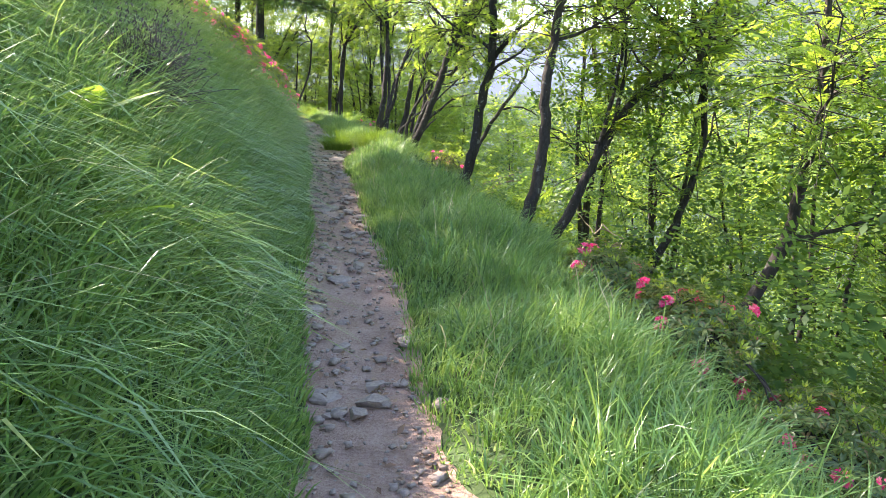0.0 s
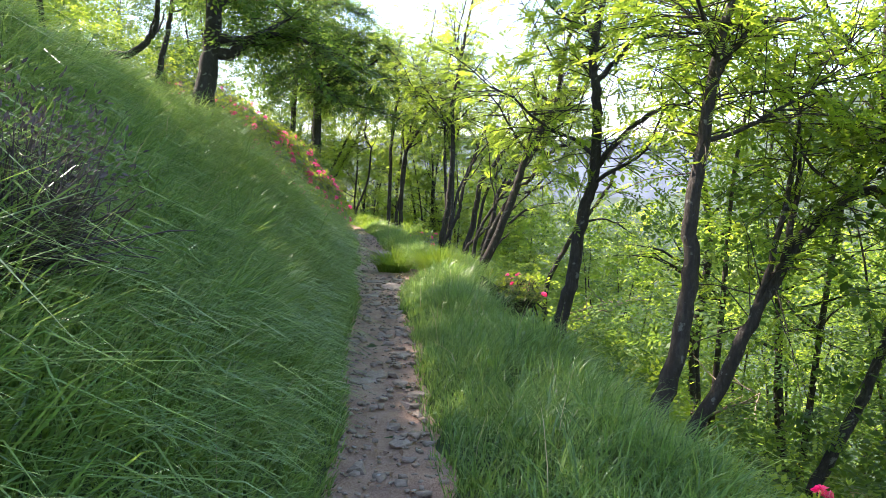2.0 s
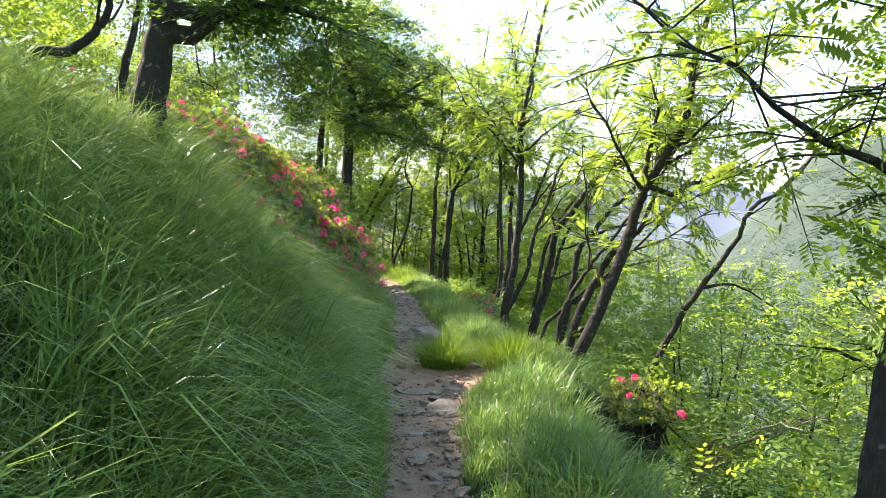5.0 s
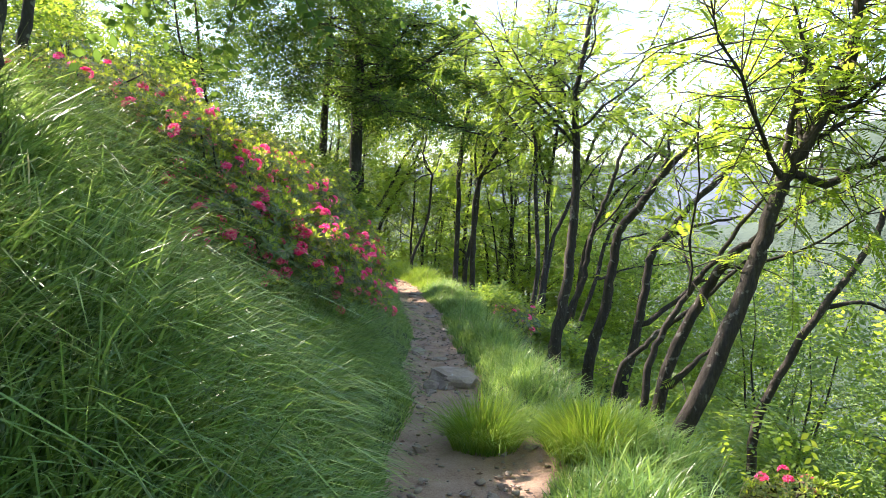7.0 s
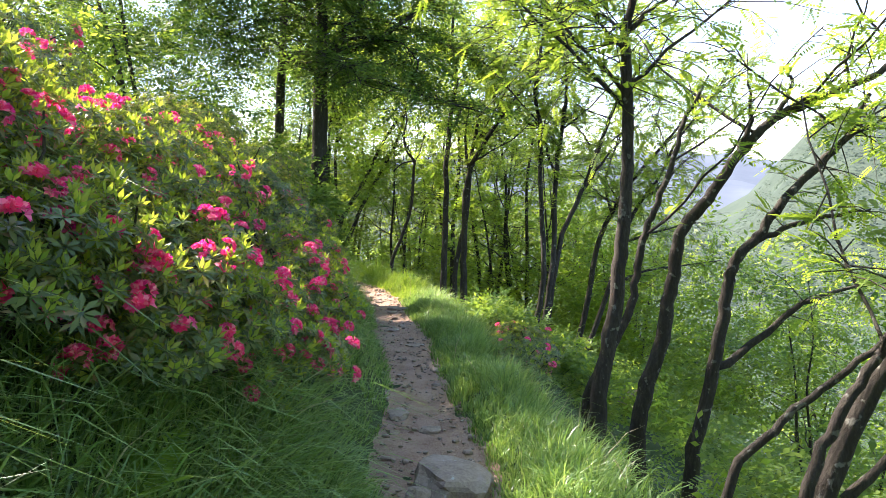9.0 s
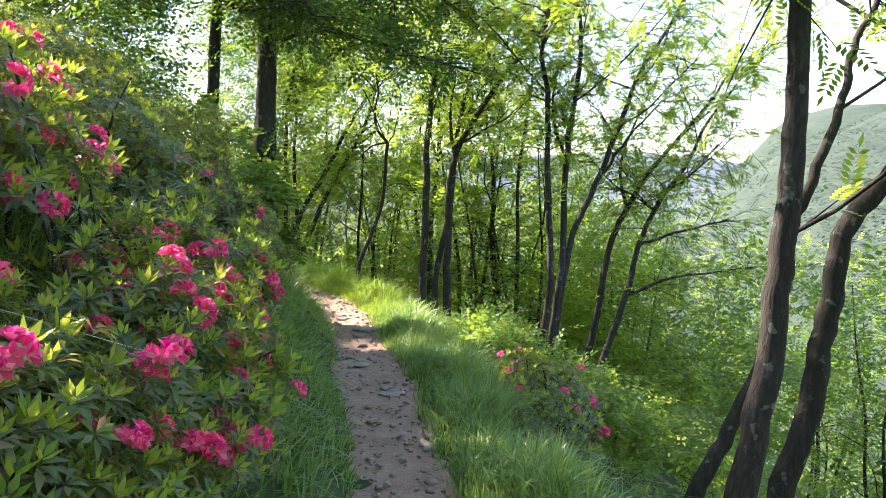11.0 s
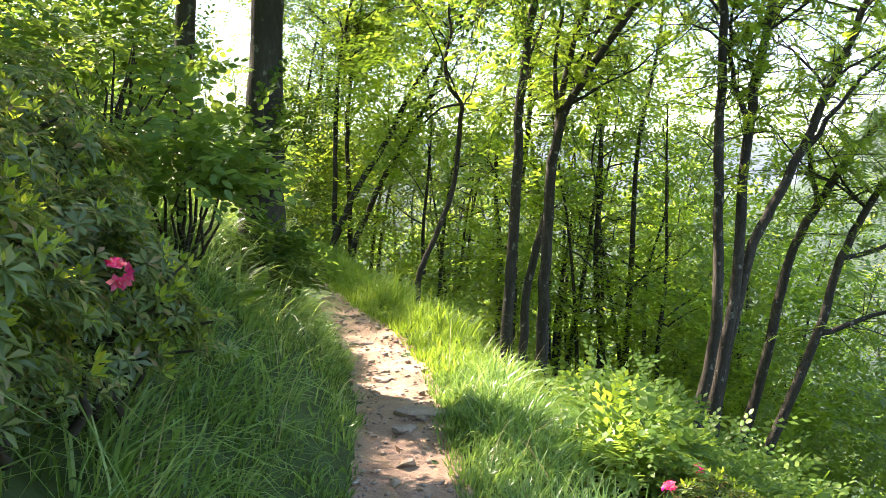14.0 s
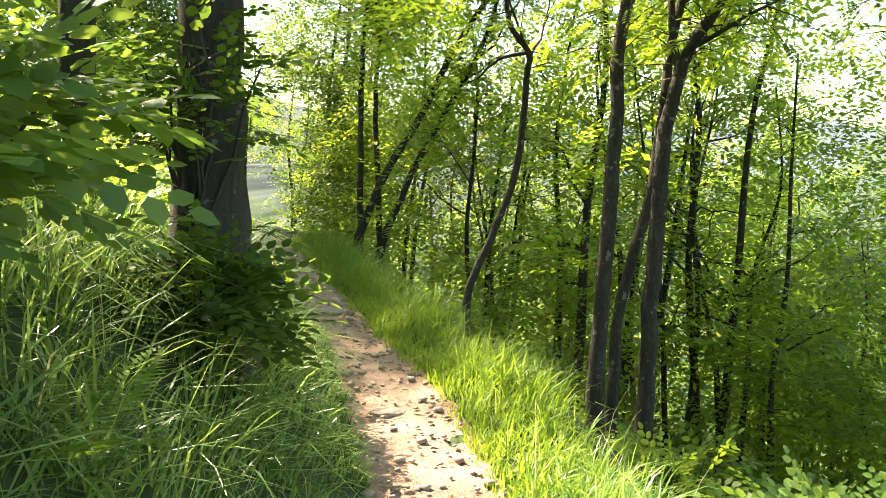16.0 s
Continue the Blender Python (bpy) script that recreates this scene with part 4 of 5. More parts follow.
def build_canopy():
    """The wood that fills the valley: the tops of many crowns, one sheet of foliage."""
    heap = Heap()
    n = 900
    dist = 9 + 75 * rng.uniform(0, 1, n) ** 1.6
    ang = rng.uniform(-0.25, 1.75, n)
    x, y = dist * np.sin(ang) + 4, 8 + dist * np.cos(ang)
    keep = (x - path_x(y) > 7) & (y > -6)
    x, y, dist = x[keep], y[keep], dist[keep]
    z = land(x, y)
    r = rng.uniform(1.2, 2.2, len(x)) * (1 + dist / 60)
    top = np.minimum(z + rng.uniform(3.5, 6.5, len(x)), 0.6 - dist * 0.02 + np.where(y > 30, 1.2, 0))
    k = 20
    d = unit(rng.normal(size=(len(x), k, 3)))
    d[..., 2] = np.abs(d[..., 2]) - 0.2
    org = np.stack([x, y, top - r * 0.8], -1)[:, None] + d * r[:, None, None] * rng.uniform(0.7, 1.1, (len(x), k, 1))
    size = np.repeat(1.6 + dist / 14, k) * rng.uniform(0.7, 1.2, len(x) * k)
    v, q = scatter(*WOOD_SPRAY, org.reshape(-1, 3), d.reshape(-1, 3) + rng.normal(size=(len(x) * k, 3)) * 0.4, np.array([0, 0, 1.0]) + rng.normal(size=(len(x) * k, 3)) * 0.35, size)
    v, q = v.reshape(len(x), k, -1, 3), np.asarray(WOOD_SPRAY[1])
    # patches of crowns in the darker leaf stand in for shaded gaps
    dark = noise_at(x, y, 0.16) > 0.0
    for pick, leaf, label in ((~dark, BUSHLEAF, "crowns of the wood filling the valley, in the sunlit leaf colour"), (dark, BEECH, "crowns of the wood filling the valley, in the shaded leaf colour")):
        w = v[pick].reshape(-1, v.shape[2], 3)
        tagged(mesh_np("woodland_canopy", w, q[None] + (np.arange(len(w)) * v.shape[2])[:, None, None], leaf), label, "woodland", kind="stuff")


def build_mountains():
    """Blue ranges on the horizon, the haze painted into their colour."""
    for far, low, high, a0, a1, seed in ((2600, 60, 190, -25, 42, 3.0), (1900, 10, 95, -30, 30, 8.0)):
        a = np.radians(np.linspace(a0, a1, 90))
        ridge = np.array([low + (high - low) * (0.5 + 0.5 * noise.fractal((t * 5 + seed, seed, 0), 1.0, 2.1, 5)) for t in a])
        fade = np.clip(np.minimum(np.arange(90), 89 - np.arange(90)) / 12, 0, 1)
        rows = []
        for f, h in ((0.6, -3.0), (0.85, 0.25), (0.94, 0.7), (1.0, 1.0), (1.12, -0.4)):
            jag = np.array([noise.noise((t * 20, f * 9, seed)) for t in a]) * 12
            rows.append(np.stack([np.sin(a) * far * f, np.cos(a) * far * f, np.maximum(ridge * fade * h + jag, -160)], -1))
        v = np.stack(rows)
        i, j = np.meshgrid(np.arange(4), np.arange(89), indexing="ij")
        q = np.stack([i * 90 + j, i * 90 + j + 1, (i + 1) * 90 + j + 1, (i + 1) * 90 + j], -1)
        tagged(mesh_np("backdrop_mountain", v, q, HAZE_BLUE, smooth=True), "mountain range on the horizon, haze painted into its blue colour", "mountain", kind="structure")


def fill(n, xs, ys, lo, hi, cut, leaf, size, label, name="woodland_foliage", scale=0.55, spray=WOOD_SPRAY):
    """Leafy sprays in loose clumps between two heights over the ground."""
    m = n * 6
    x, y = rng.uniform(*xs, m), rng.uniform(*ys, m)
    g = land(x, y)
    z = g + lo + (hi(x, y, g) - lo) * rng.uniform(0, 1, m)
    f = np.array([noise.noise((a * scale, b * scale, c * scale * 1.4)) + 0.35 * noise.noise((a * 2.1, b * 2.1, c * 2.6)) for a, b, c in zip(x, y, z)])
    s = x - path_x(y)
    ok = (f > cut) & (z > g + 0.1) & ((s > 2.0) | (s < -1.6) | (y > 27)) & (np.abs(s) > 0.9 + 0.25 * (z - g < 2.5))
    # the slope above stays open where the sun reaches the path
    ok &= ~((s < 0) & (y > 13) & (y < 19.3) & (z > 1.5 + 1.0 * (-x - 0.9))) & ~((s < 0) & (y > 22) & (y < 29.5) & (z > 0.3 + 0.85 * (-x - 0.9)))
    p = np.stack([x, y, z], -1)[ok][:n]
    k = len(p)
    v, q = scatter(*spray, p, rng.normal(size=(k, 3)) * (1, 1, 0.4), np.array([0, 0, 1.0]) + rng.normal(size=(k, 3)) * 0.35, rng.uniform(0.75, 1.25, k) * size)
    tagged(mesh_np(name, v, q, leaf), label, "foliage", kind="stuff")


def build_fill():
    # ahead, behind the thin trunks
    fill(17000, (-3.5, 9), (26, 35), 0.2, lambda x, y, g: 9.5 - np.clip(x - 1, 0, 9) * 0.75, 0.03, BUSHLEAF, 1.6, "bright yellow-green foliage of the wood ahead")
    fill(3000, (-4, 9), (28, 38), 0.1, lambda x, y, g: 3.0 + 0 * x, 0.05, BUSHLEAF, 1.6, "dense green undergrowth of the wood ahead")
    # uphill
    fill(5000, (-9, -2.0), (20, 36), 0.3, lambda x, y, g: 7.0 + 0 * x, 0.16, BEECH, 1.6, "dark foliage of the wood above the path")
    # sunlit foliage gets the yellower BUSHLEAF, sunlight as leaf colour
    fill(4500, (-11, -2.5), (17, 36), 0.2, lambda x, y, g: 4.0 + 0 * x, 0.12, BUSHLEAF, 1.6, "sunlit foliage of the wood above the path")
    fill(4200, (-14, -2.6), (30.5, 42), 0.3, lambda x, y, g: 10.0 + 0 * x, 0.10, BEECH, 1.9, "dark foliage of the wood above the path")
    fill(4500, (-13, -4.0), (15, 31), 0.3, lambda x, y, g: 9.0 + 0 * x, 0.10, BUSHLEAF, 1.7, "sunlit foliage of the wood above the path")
    fill(2200, (-2.4, -0.4), (30, 36), 1.5, lambda x, y, g: 9.0 + 0 * x, 0.0, BUSHLEAF, 1.8, "bright foliage of the wood where the path turns")
    fill(6000, (-7.5, -2.4), (29.8, 35), 0.4, lambda x, y, g: 8.0 + 0 * x, -0.05, BEECH, 1.6, "dark foliage of the wood where the path turns")
    # added dark leaves, painting in the deep shade next to the beech
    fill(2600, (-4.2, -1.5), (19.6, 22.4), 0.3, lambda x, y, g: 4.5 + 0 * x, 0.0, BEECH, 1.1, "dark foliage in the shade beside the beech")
    # downhill
    fill(5000, (3.2, 12), (2.5, 13), 2.6, lambda x, y, g: 7.5 + 0 * x, 0.14, ROWAN, 1.5, "green foliage of the wood below the path")
    # BEECH leaf darkens the near slope: its deep shade as colour
    fill(5500, (3.0, 12), (2.0, 13), 0.1, lambda x, y, g: 3.4 + 0 * x, 0.10, BEECH, 1.5, "foliage of the wood below the path, shade in its dark colour")
    fill(5500, (4.0, 12), (11, 30), 0.1, lambda x, y, g: np.maximum(0.6 - g, 1.0), 0.16, BUSHLEAF, 1.4, "bright foliage of the wood below the path")
    fill(2600, (2.0, 7), (11.5, 28), 0.05, lambda x, y, g: 1.1 + 0 * x, 0.05, BUSHLEAF, 1.2, "bright undergrowth on the slope below the verge")
    # same darker leaf, for the shaded undergrowth
    fill(1600, (2.4, 7), (3, 12), 0.05, lambda x, y, g: 1.0 + 0 * x, 0.08, BEECH, 1.2, "undergrowth on the slope below the verge, in the shaded leaf colour")


def build_far_forest():
    """Tree crowns on the hill across the valley, tinted for haze."""
    n = 22000
    a, r = np.radians(rng.uniform(18, 62, n)), rng.uniform(220, 900, n)
    x, y = r * np.sin(a), r * np.cos(a)
    p = np.stack([x, y, land(x, y) + 3], -1)
    v, q = scatter(*spray_flat(3, 1.0, 0.9, 0.7), p, rng.normal(size=(n, 3)) * (1, 1, 0.15), np.array([-0.35, -0.25, 1.0]) + rng.normal(size=(n, 3)) * 0.13, rng.uniform(1.0, 2.4, n))
    tagged(mesh_np("far_forest", v, q, FAR_LEAF), "green forest on the hill across the valley, haze in its colour", "forest", kind="stuff")


build_woods()
build_fill()
build_far_forest()
build_canopy()
build_mountains()


# ---- rhododendrons ----
def whorl():
    vs, qs = [], []
    for k in range(9):
        a = k / 9 * 2 * np.pi + (0.2 if k % 2 else 0)
        ln, w = (0.085 if k % 2 else 0.10), 0.026
        el = 0.15 + 0.3 * (k % 2)
        d = np.array([np.cos(a) * np.cos(el), np.sin(el), np.sin(a) * np.cos(el)])
        s = np.array([-np.sin(a), 0, np.cos(a)])
        p0, m, tip = d * 0.008, d * ln * 0.55 - np.array([0, 0.004, 0]), d * ln - np.array([0, 0.022, 0])
        n = len(vs)
        vs += [p0, m - s * w / 2 + (0, 0.005, 0), tip, m + s * w / 2 + (0, 0.005, 0), m]
        qs += [[n, n + 4, n + 2, n + 1], [n, n + 3, n + 2, n + 4]]
    return np.array(vs), np.array(qs)


def shoot():
    vs, qs = [], []
    for k in range(6):
        a = k / 6 * 2 * np.pi
        d = np.array([np.cos(a) * 0.55, 0.84, np.sin(a) * 0.55])
        s = np.array([-np.sin(a), 0, np.cos(a)])
        ln = 0.052
        n = len(vs)
        vs += [d * 0.01, d * ln * 0.55 - s * 0.008, d * ln, d * ln * 0.55 + s * 0.008]
        qs.append([n, n + 1, n + 2, n + 3])
    return np.array(vs), np.array(qs)


def flower_head():
    """A domed truss of small five-lobed flowers."""
    vs, qs = [], []
    for k in range(10):
        a, el = k * 2.4, 0.15 + 1.3 * ((k * 0.618) % 1)
        d = np.array([np.cos(a) * np.cos(el), np.sin(el), np.sin(a) * np.cos(el)])
        s = unit(np.cross(d, (0.31, 0.2, 0.93)))
        u = np.cross(d, s)
        c = d * 0.022 + np.array([0, 0.012, 0])
        for j in range(5):
            b = j / 5 * 2 * np.pi
            o, w = s * np.cos(b) + u * np.sin(b), -s * np.sin(b) + u * np.cos(b)
            n = len(vs)
            vs += [c, c + d * 0.012 + o * 0.010 - w * 0.0065, c + d * 0.014 + o * 0.020, c + d * 0.012 + o * 0.010 + w * 0.0065]
            qs.append([n, n + 1, n + 2, n + 3])
    return np.array(vs), np.array(qs)


WHORL, SHOOT, HEAD = whorl(), shoot(), flower_head()


def rhododendron(spots, count, flowers, shoots, label, lift=0.22, name="rhododendron"):
    """spots: (x, y, rx, ry, rz) of the mounds that make up one bush."""
    bx, by = spots[0][0], spots[0][1]
    base = np.array([bx, by, float(land(bx, by)) - 0.05])
    root = empty(name, base, label, "flowering shrub" if flowers else "shrub")
    org, out = [], []
    w = np.array([s[2] * s[3] for s in spots])
    for k in rng.choice(len(spots), size=count, p=w / w.sum()):
        x, y, rx, ry, rz = spots[k]
        d = unit(rng.normal(size=3))
        d[2] = abs(d[2]) - 0.25
        d = unit(d)
        c = np.array([x, y, float(land(x, y)) + lift])
        f = (0.82 + 0.3 * noise.noise(Vector(d) * 2.5 + Vector((x, y, 0)))) * (rng.uniform(0.86, 1.06) if rng.uniform() < 0.65 else rng.uniform(0.5, 0.9))
        p = c + d * (rx, ry, rz) * f
        if p[2] < float(land(p[0], p[1])) + 0.08:
            continue
        org.append(p)
        out.append(unit(d * (0.7, 0.7, 0.5) + np.array([0.1, 0, 0.65]) + rng.normal(size=3) * 0.25))
    org, out = np.array(org), np.array(out)
    side = rng.normal(size=org.shape)
    v, q = scatter(*WHORL, org, out, side, rng.uniform(0.42, 0.72, len(org)))
    mesh_np("foliage", v - base, q, RHODO, root)
    skin = np.arange(len(org))[rng.permutation(len(org))]
    pick = skin[:shoots]
    v, q = scatter(*SHOOT, org[pick] + out[pick] * 0.005, out[pick], side[pick], rng.uniform(0.65, 1.2, len(pick)))
    if shoots:
        tagged(mesh_np("shoot", v - base, q, RHODO_NEW, root, label="fresh yellow-green shoots"), kind="stuff")
    for p in skin[shoots : shoots + flowers]:
        v, q = scatter(*HEAD, org[p : p + 1] + out[p : p + 1] * 0.03, out[p : p + 1], side[p : p + 1], np.array([rng.uniform(0.8, 1.3)]))
        mesh_np("flower_head", v - base, q, PETAL, root, label="pink flower head")
    tw = Heap()
    for p in skin[: min(130, len(skin))]:
        k = np.argmin([np.hypot(s[0] - org[p][0], s[1] - org[p][1]) for s in spots])
        f = np.array([spots[k][0], spots[k][1], float(land(spots[k][0], spots[k][1])) - 0.03]) + rng.normal(size=3) * (0.12, 0.2, 0)
        tt = np.linspace(0, 1, 6)[:, None]
        l = f + (org[p] - f) * tt + np.array([0, 0, 0.15]) * (tt * (1 - tt)) + rng.normal(size=(6, 3)) * 0.012
        v, q = tube(l, np.linspace(0.013, 0.004, 6), 4)
        tw.add(v, q)
    tagged(tw.made("stem", TWIG, root, origin=base), kind="stuff")


def build_rhododendrons():
    rhododendron([(-1.1, 13.3, 0.5, 0.6, 0.45), (-1.95, 14.3, 0.5, 0.7, 0.5), (-0.85, 13.9, 0.55, 0.75, 0.50), (-0.70, 14.8, 0.55, 0.8, 0.58), (-0.65, 15.8, 0.50, 0.8, 0.62), (-0.68, 16.7, 0.42, 0.6, 0.6), (-1.35, 14.6, 0.6, 0.9, 0.5), (-1.3, 15.8, 0.6, 0.9, 0.55), (-1.5, 13.5, 0.5, 0.6, 0.5)], 9000, 520, 5200, "large rhododendron covered in bright pink flower heads")
    rhododendron([(-1.25, 17.3, 0.6, 0.7, 0.65), (-1.3, 18.4, 0.6, 0.8, 0.7), (-1.35, 19.4, 0.5, 0.7, 0.6), (-2.0, 18.2, 0.7, 1.0, 0.6), (-0.88, 18.2, 0.42, 0.6, 0.5), (-0.95, 19.1, 0.42, 0.5, 0.5)], 7500, 12, 1500, "dark rhododendron with few flowers and dull leaves")
    rhododendron([(-2.3, 13.4, 0.7, 0.8, 0.36), (-2.6, 14.6, 0.8, 0.9, 0.4), (-2.5, 16.0, 0.7, 0.9, 0.4)], 2000, 40, 1000, "sunlit rhododendron on the crest with scattered pink flowers")
    rhododendron([(-3.4, 15.6, 0.9, 1.1, 0.6), (-3.2, 17.2, 0.8, 1.0, 0.6)], 1200, 24, 600, "rhododendron higher on the slope with scattered pink flowers")
    rhododendron([(2.25, 12.5, 0.4, 0.5, 0.3)], 500, 10, 150, "small rhododendron with pink flowers below the verge")
    rhododendron([(1.25, 18.3, 0.35, 0.6, 0.3), (1.45, 19.4, 0.45, 0.8, 0.35), (1.55, 20.6, 0.45, 0.7, 0.35)], 1800, 18, 500, "low rhododendron with few pink flowers below the verge")
    rhododendron([(1.95, 4.7, 0.35, 0.6, 0.3), (2.1, 3.8, 0.4, 0.6, 0.35), (2.4, 3.0, 0.45, 0.6, 0.35), (2.6, 5.0, 0.5, 0.6, 0.35)], 2400, 48, 500, "rhododendron with deep pink flowers below the verge")


build_rhododendrons()
tuft((0.54, 13.25), 0.21, 1200, 0.42, GRASS_SUNNY, "bright yellow-green tuft of grass in the path")
tuft((1.18, 12.95), 0.28, 1500, 0.38, GRASS_SUNNY, "sunlit tuft of grass at the path edge")


# ---- stones and small things ----
def stone(at, size, label, turn=0.0, sink=0.30):
    bm = bmesh.new()
    bmesh.ops.create_icosphere(bm, subdivisions=2 if size[0] < 0.13 else 3, radius=1.0)
    o = Vector((at[0] * 3.1, at[1] * 3.1, 1.0))
    for v in bm.verts:
        f = 1 + 0.32 * noise.noise(v.co * 1.3 + o) + 0.12 * noise.noise(v.co * 4 + o)
        c = v.co * f
        c.z = math.copysign(abs(c.z) ** 0.7, c.z)
        v.co = Vector((c.x * size[0] / 2, c.y * size[1] / 2, c.z * size[2] * 0.7 / 2))
    me = bpy.data.meshes.new("stone")
    bm.to_mesh(me)
    bm.free()
    me.materials.append(STONE)
    ob = new("stone", me)
    ob.matrix_world = pose(at[0], at[1], max(float(land(at[0], at[1])), 0.012) + size[2] * 0.7 * (0.5 - sink), 4, 3, turn)
    return tagged(ob, label, "stone")


def chip(at, w):
    """A flat, angular piece of rock lying in the path."""
    bm = bmesh.new()
    for p in rng.uniform(-1, 1, (11, 3)):
        d = unit(p * (1, 1, 0.6))
        bm.verts.new((d[0] * w / 2, d[1] * w * 0.36, float(np.clip(d[2], -0.45, 0.45)) * w * 0.42))
    hull = bmesh.ops.convex_hull(bm, input=bm.verts)
    bmesh.ops.delete(bm, geom=[g for g in hull["geom_interior"] if isinstance(g, bmesh.types.BMVert)], context="VERTS")
    me = bpy.data.meshes.new("stone")
    bm.to_mesh(me)
    bm.free()
    me.materials.append(STONE)
    ob = new("stone", me)
    ob.matrix_world = pose(at[0], at[1], 0.018 + w * 0.05, rng.uniform(-7, 7), rng.uniform(-7, 7), rng.uniform(0, 180))
    tagged(ob, "small flat angular stone half sunk in the path", "stone")


def build_stones():
    flat, grey, step = "flat grey stone slab set in the path", "rough grey stone embedded in the path", "flat stone forming a step in the path"
    for at, size, label, turn in (
        ((0.46, 11.55), (0.27, 0.42, 0.09), flat, 10), ((0.40, 15.0), (0.42, 0.50, 0.26), grey, 30), ((0.20, 14.85), (0.15, 0.14, 0.13), grey, 70), ((0.08, 16.35), (0.16, 0.2, 0.10), grey, 0),
        ((0.02, 21.5), (0.30, 0.16, 0.09), step, 8), ((-0.06, 21.2), (0.16, 0.10, 0.06), step, 40), ((0.13, 7.25), (0.20, 0.10, 0.06), grey, 20), ((0.31, 6.05), (0.16, 0.10, 0.06), grey, 60),
        ((0.17, 4.75), (0.17, 0.12, 0.05), grey, 15), ((-0.02, 4.12), (0.18, 0.14, 0.05), flat, 70), ((0.46, 6.9), (0.16, 0.09, 0.07), grey, 30), ((0.40, 8.0), (0.15, 0.10, 0.07), grey, 5),
        ((0.18, 10.9), (0.22, 0.12, 0.06), flat, 12), ((0.24, 10.4), (0.26, 0.14, 0.05), flat, 80), ((0.42, 10.1), (0.14, 0.09, 0.06), grey, 0), ((0.30, 12.1), (0.30, 0.14, 0.06), step, 5),
        ((0.55, 12.2), (0.16, 0.12, 0.07), grey, 30), ((0.30, 16.0), (0.14, 0.10, 0.07), grey, 10), ((0.22, 18.95), (0.22, 0.14, 0.04), flat, 25), ((-0.02, 19.9), (0.18, 0.12, 0.04), flat, 65),
        ((-0.28, 22.25), (0.13, 0.10, 0.05), grey, 0), ((-0.55, 23.4), (0.2, 0.12, 0.05), flat, 30), ((-1.35, 25.9), (0.34, 0.14, 0.12), step, 40), ((-1.62, 26.4), (0.30, 0.14, 0.13), step, 45),
        ((-1.95, 27.2), (0.34, 0.15, 0.13), step, 40), ((-2.25, 28.2), (0.34, 0.15, 0.13), step, 30), ((0.44, 3.55), (0.13, 0.10, 0.06), grey, 30), ((0.0, 2.95), (0.16, 0.12, 0.04), flat, 0), ((0.47, 2.75), (0.10, 0.08, 0.07), grey, 0),
    ):
        stone(at, size, label, turn)
    for _ in range(120):
        y = rng.choice([rng.uniform(2.4, 12.6), rng.uniform(6.5, 12.6), rng.uniform(6.5, 21)])
        w = rng.uniform(0.05, 0.15)
        chip((float(path_x(y) + rng.uniform(-1, 1) * half_width(y) * 0.95), float(y)), w)
    # loose grit and chips of rock
    n = 2800
    y = np.concatenate([rng.uniform(1.5, 12.5, n // 2), rng.uniform(12.5, 30, n - n // 2)])
    side = rng.uniform(-1, 1, n)
    side = np.sign(side) * np.abs(side) ** 0.7
    x = path_x(y) + side * (half_width(y) + 0.02)
    cube = np.array([[a, b, c] for c in (-1, 1) for b in (-1, 1) for a in (-1, 1)], float)
    q = np.array([[0, 2, 3, 1], [4, 5, 7, 6], [0, 1, 5, 4], [2, 6, 7, 3], [0, 4, 6, 2], [1, 3, 7, 5]])
    a = rng.uniform(0, 2 * np.pi, n)
    sz = rng.uniform(0.005, 0.013, n) * (1 + 1.1 * (rng.uniform(size=n) < 0.14))
    v = cube[None] * (1 + rng.normal(size=(n, 8, 3)) * 0.28) * np.array([1, 0.75, 0.4]) * sz[:, None, None]
    c, s = np.cos(a)[:, None], np.sin(a)[:, None]
    v = np.stack([v[..., 0] * c - v[..., 1] * s, v[..., 0] * s + v[..., 1] * c, v[..., 2]], -1) + np.stack([x, y, 0.022 + sz * 0.2], -1)[:, None]
    m = 700
    ly = rng.uniform(1.5, 28, m)
    lx = path_x(ly) + rng.uniform(-1.1, 1.1, m) * half_width(ly)
    lv, lq = scatter(*leaf_template(0.045, 0.02), np.stack([lx, ly, np.full(m, 0.032)], -1), rng.normal(size=(m, 3)) * (1, 1, 0.15), np.array([0, 0, 1.0]) + rng.normal(size=(m, 3)) * 0.3, rng.uniform(0.5, 1.3, m))
    tagged(mesh_np("leaf_litter", lv, lq, LITTER), "brown dead leaves and bits of bark on the path", "leaf litter", kind="stuff")
    tagged(mesh_np("grit", v, (q[None] + (np.arange(n) * 8)[:, None, None]), STONE), "loose grit and chips of grey stone on the path", "grit", kind="stuff")


def frond():
    vs, qs = [], []
    for k in range(24):
        t = k / 23
        y = 0.06 + 0.5 * t
        ln = 0.16 * math.sin(math.pi * (0.12 + 0.86 * t)) + 0.01
        for sgn in (-1, 1):
            p = np.array([0, y, -0.45 * y * y])
            d = np.array([sgn * ln, 0.35 * ln, -0.2 * ln])
            n = len(vs)
            vs += [p, p + d * 0.45 + (0, -0.009, 0), p + d, p + d * 0.45 + (0, 0.009, 0)]
            qs.append([n, n + 1, n + 2, n + 3])
    return np.array(vs), np.array(qs)


FROND = frond()


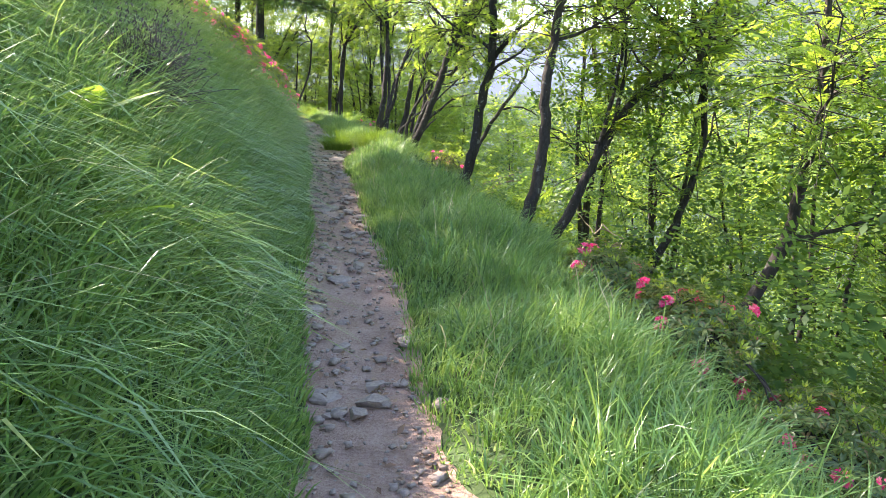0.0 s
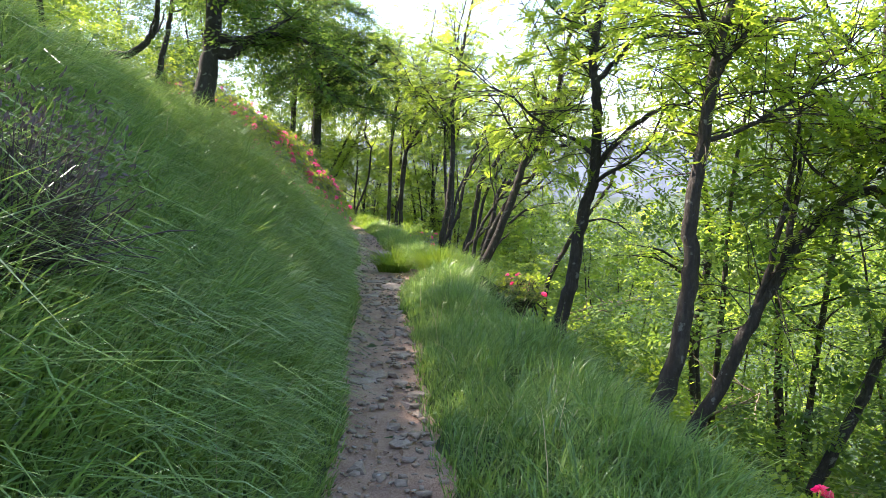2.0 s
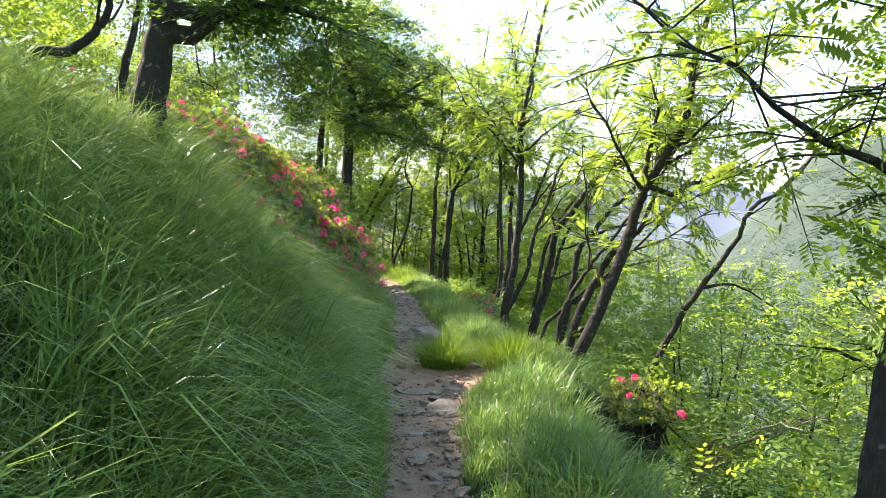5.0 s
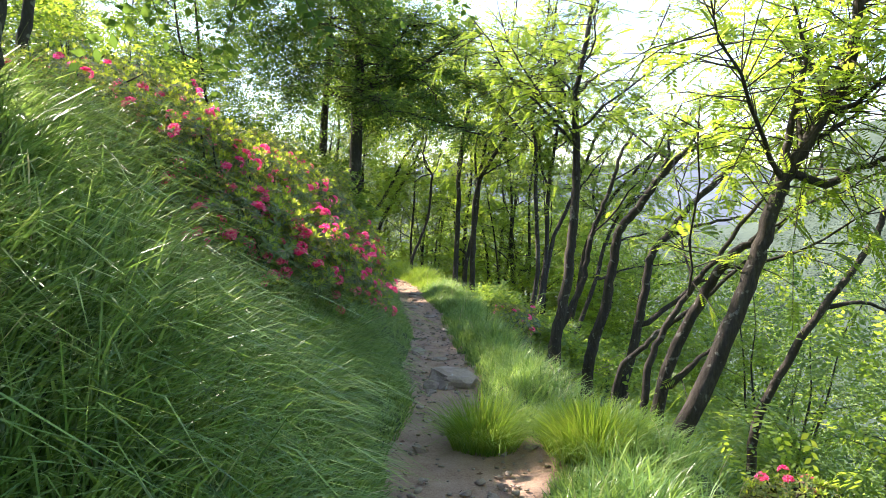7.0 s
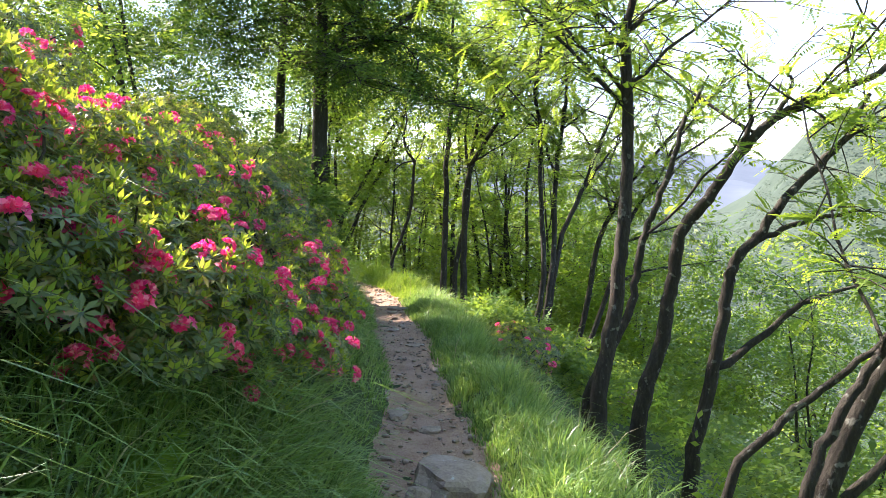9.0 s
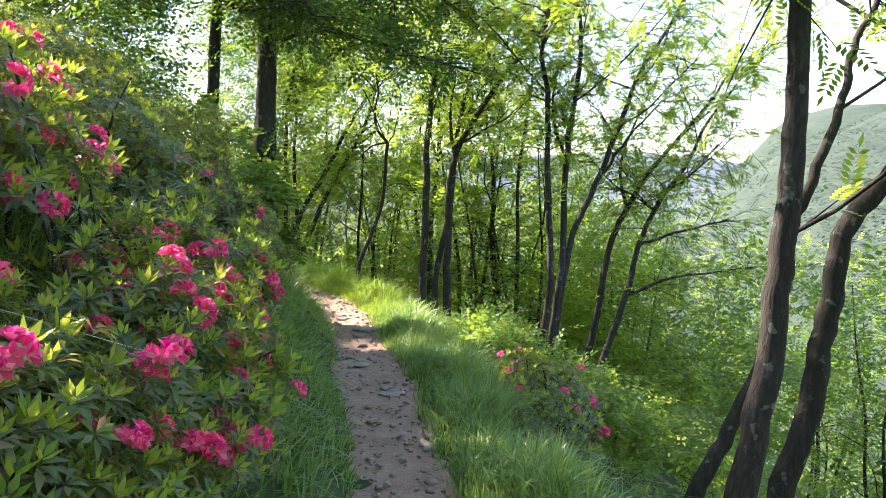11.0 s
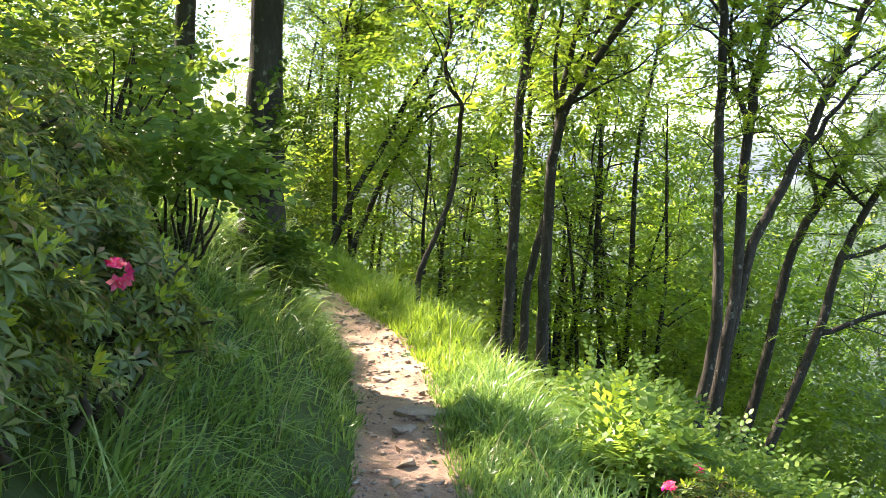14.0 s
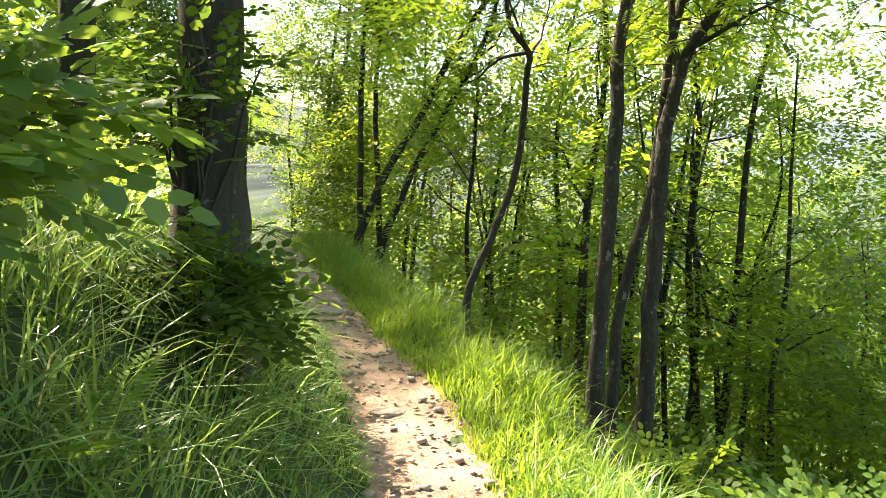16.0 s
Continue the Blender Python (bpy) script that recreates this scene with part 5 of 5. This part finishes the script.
def fern(x, y, n, size, label="green fern among the grass"):
    base = np.array([x, y, float(land(x, y)) + 0.02])
    root = empty("fern", base, label, "fern", "ferns")
    for k in range(n):
        a = rng.uniform(0, 2 * np.pi)
        v, q = scatter(*FROND, np.zeros((1, 3)), np.array([[np.cos(a), np.sin(a), rng.uniform(0.5, 1.1)]]), np.array([[0, 0, 1.0]]), np.array([size * rng.uniform(0.8, 1.2)]))
        mesh_np("frond", v, q, FERN, root)


def heather(x, y):
    base = np.array([x, y, float(land(x, y)) + 0.20])
    root = empty("heather", base, "dry grey-brown heather bush on the bank", "shrub")
    tw = Heap()
    for _ in range(420):
        d = unit(rng.normal(size=3) * (0.55, 0.6, 0.35) + (0.35, 0, 0.75))
        ln = rng.uniform(0.22, 0.46)
        tt = np.linspace(0, 1, 5)[:, None]
        f = rng.normal(size=3) * (0.08, 0.12, 0.02) - (0, 0, 0.14)
        l = f + d * ln * tt + np.vstack([np.zeros(3), np.cumsum(rng.normal(size=(4, 3)) * 0.018, 0)])
        v, q = tube(l, np.linspace(0.005, 0.002, 5), 3)
        tw.add(v, q)
    tagged(tw.made("stem", HEATHER, root), kind="stuff")
    n = 1500
    d = unit(rng.normal(size=(n, 3)) * (0.55, 0.6, 0.35) + (0.35, 0, 0.75))
    v, q = scatter(*leaf_template(0.022, 0.007), d * rng.uniform(0.22, 0.46, (n, 1)) + rng.normal(size=(n, 3)) * 0.03, d + rng.normal(size=(n, 3)) * 0.5, rng.normal(size=(n, 3)), rng.uniform(0.7, 1.5, n))
    mesh_np("foliage", v, q, HEATHER, root)


def leafy_bush(x, y, r, count, leaf, label, spray=BROAD_SPRAY, size=1.0, lift=0.2):
    ob = shrub(count, leaf, label, r, spray, size)
    ob.location = (x, y, float(land(x, y)) + lift)
    ob["group"] = "bushes beside the path"


def dead_branch(x, y, length, turn):
    """A bare fallen branch with a few forks, lying on the slope."""
    base = np.array([x, y, float(land(x, y)) + 0.05])
    root = empty("fallen_branch", base, "bare pale brown fallen branch on the slope", "branch")
    a = math.radians(turn)
    d = np.array([math.cos(a), math.sin(a), 0.45])
    main = d * length * np.linspace(0, 1, 8)[:, None] + np.vstack([np.zeros(3), np.cumsum(rng.normal(size=(7, 3)) * 0.04, 0)])
    v, q = tube(main, np.linspace(0.022, 0.007, 8), 6, 0.05)
    mesh_np("stem", v, q, DRY_WOOD, root, True)
    for k in range(9):
        p = main[1 + k % 7]
        e = unit(d + rng.normal(size=3) * (0.8, 0.8, 0.5)) * length * rng.uniform(0.25, 0.55)
        l = p + e * np.linspace(0, 1, 5)[:, None] + np.vstack([np.zeros(3), np.cumsum(rng.normal(size=(4, 3)) * 0.025, 0)])
        v, q = tube(l, np.linspace(0.010, 0.003, 5), 4)
        mesh_np("fork", v, q, DRY_WOOD, root, True)


build_stones()
for x, y, length, turn in ((2.7, 12.3, 1.1, 20), (2.9, 12.8, 0.9, -30), (3.4, 9.4, 1.2, 40), (3.6, 10.4, 1.0, -15), (2.7, 21.5, 1.0, 25)):
    dead_branch(x, y, length, turn)
heather(-1.0, 4.65)
for x, y, n, size in ((-0.80, 2.5, 6, 0.75), (-1.05, 3.2, 5, 0.7), (-1.75, 15.4, 6, 0.8), (-0.75, 13.0, 4, 0.7), (-0.95, 20.9, 6, 0.55), (-0.80, 20.3, 4, 0.5), (-1.3, 10.3, 4, 0.6)):
    fern(x, y, n, size)
leafy_bush(-1.10, 20.5, (0.46, 0.60, 0.58), 330, HAZEL, "leafy branches of young hazel beside the path", size=0.72, lift=0.45)
leafy_bush(-1.75, 21.3, (0.55, 0.6, 0.6), 230, HAZEL, "leafy branches of hazel on the bank", size=0.8, lift=0.6)
leafy_bush(-1.08, 22.1, (0.32, 0.30, 0.42), 240, BEECH, "leafy sprouts round the foot of the beech", size=0.7, lift=0.2)
leafy_bush(-1.17, 22.3, (0.34, 0.26, 0.9), 170, BEECH, "leafy shoots climbing the trunk of the beech", size=0.6, lift=0.9)
leafy_bush(-1.45, 23.2, (0.3, 0.4, 0.25), 90, BUSHLEAF, "sunlit yellow-green sprouts beside the path", size=0.6, lift=0.08)
leafy_bush(1.15, 23.9, (0.6, 0.7, 0.3), 160, ROWAN, "low spreading leafy plants below the verge", size=0.8, lift=0.05)
for x, y, r in ((1.25, 21.3, 0.5), (1.35, 22.2, 0.62), (1.85, 21.6, 0.7), (1.55, 23.0, 0.6), (2.3, 22.4, 0.8), (2.5, 21.0, 0.7), (1.9, 20.4, 0.5)):
    leafy_bush(x, y, (r, r, r * 0.75), int(520 * r), HAZEL, "green leafy bush below the verge", size=0.72, lift=0.25)
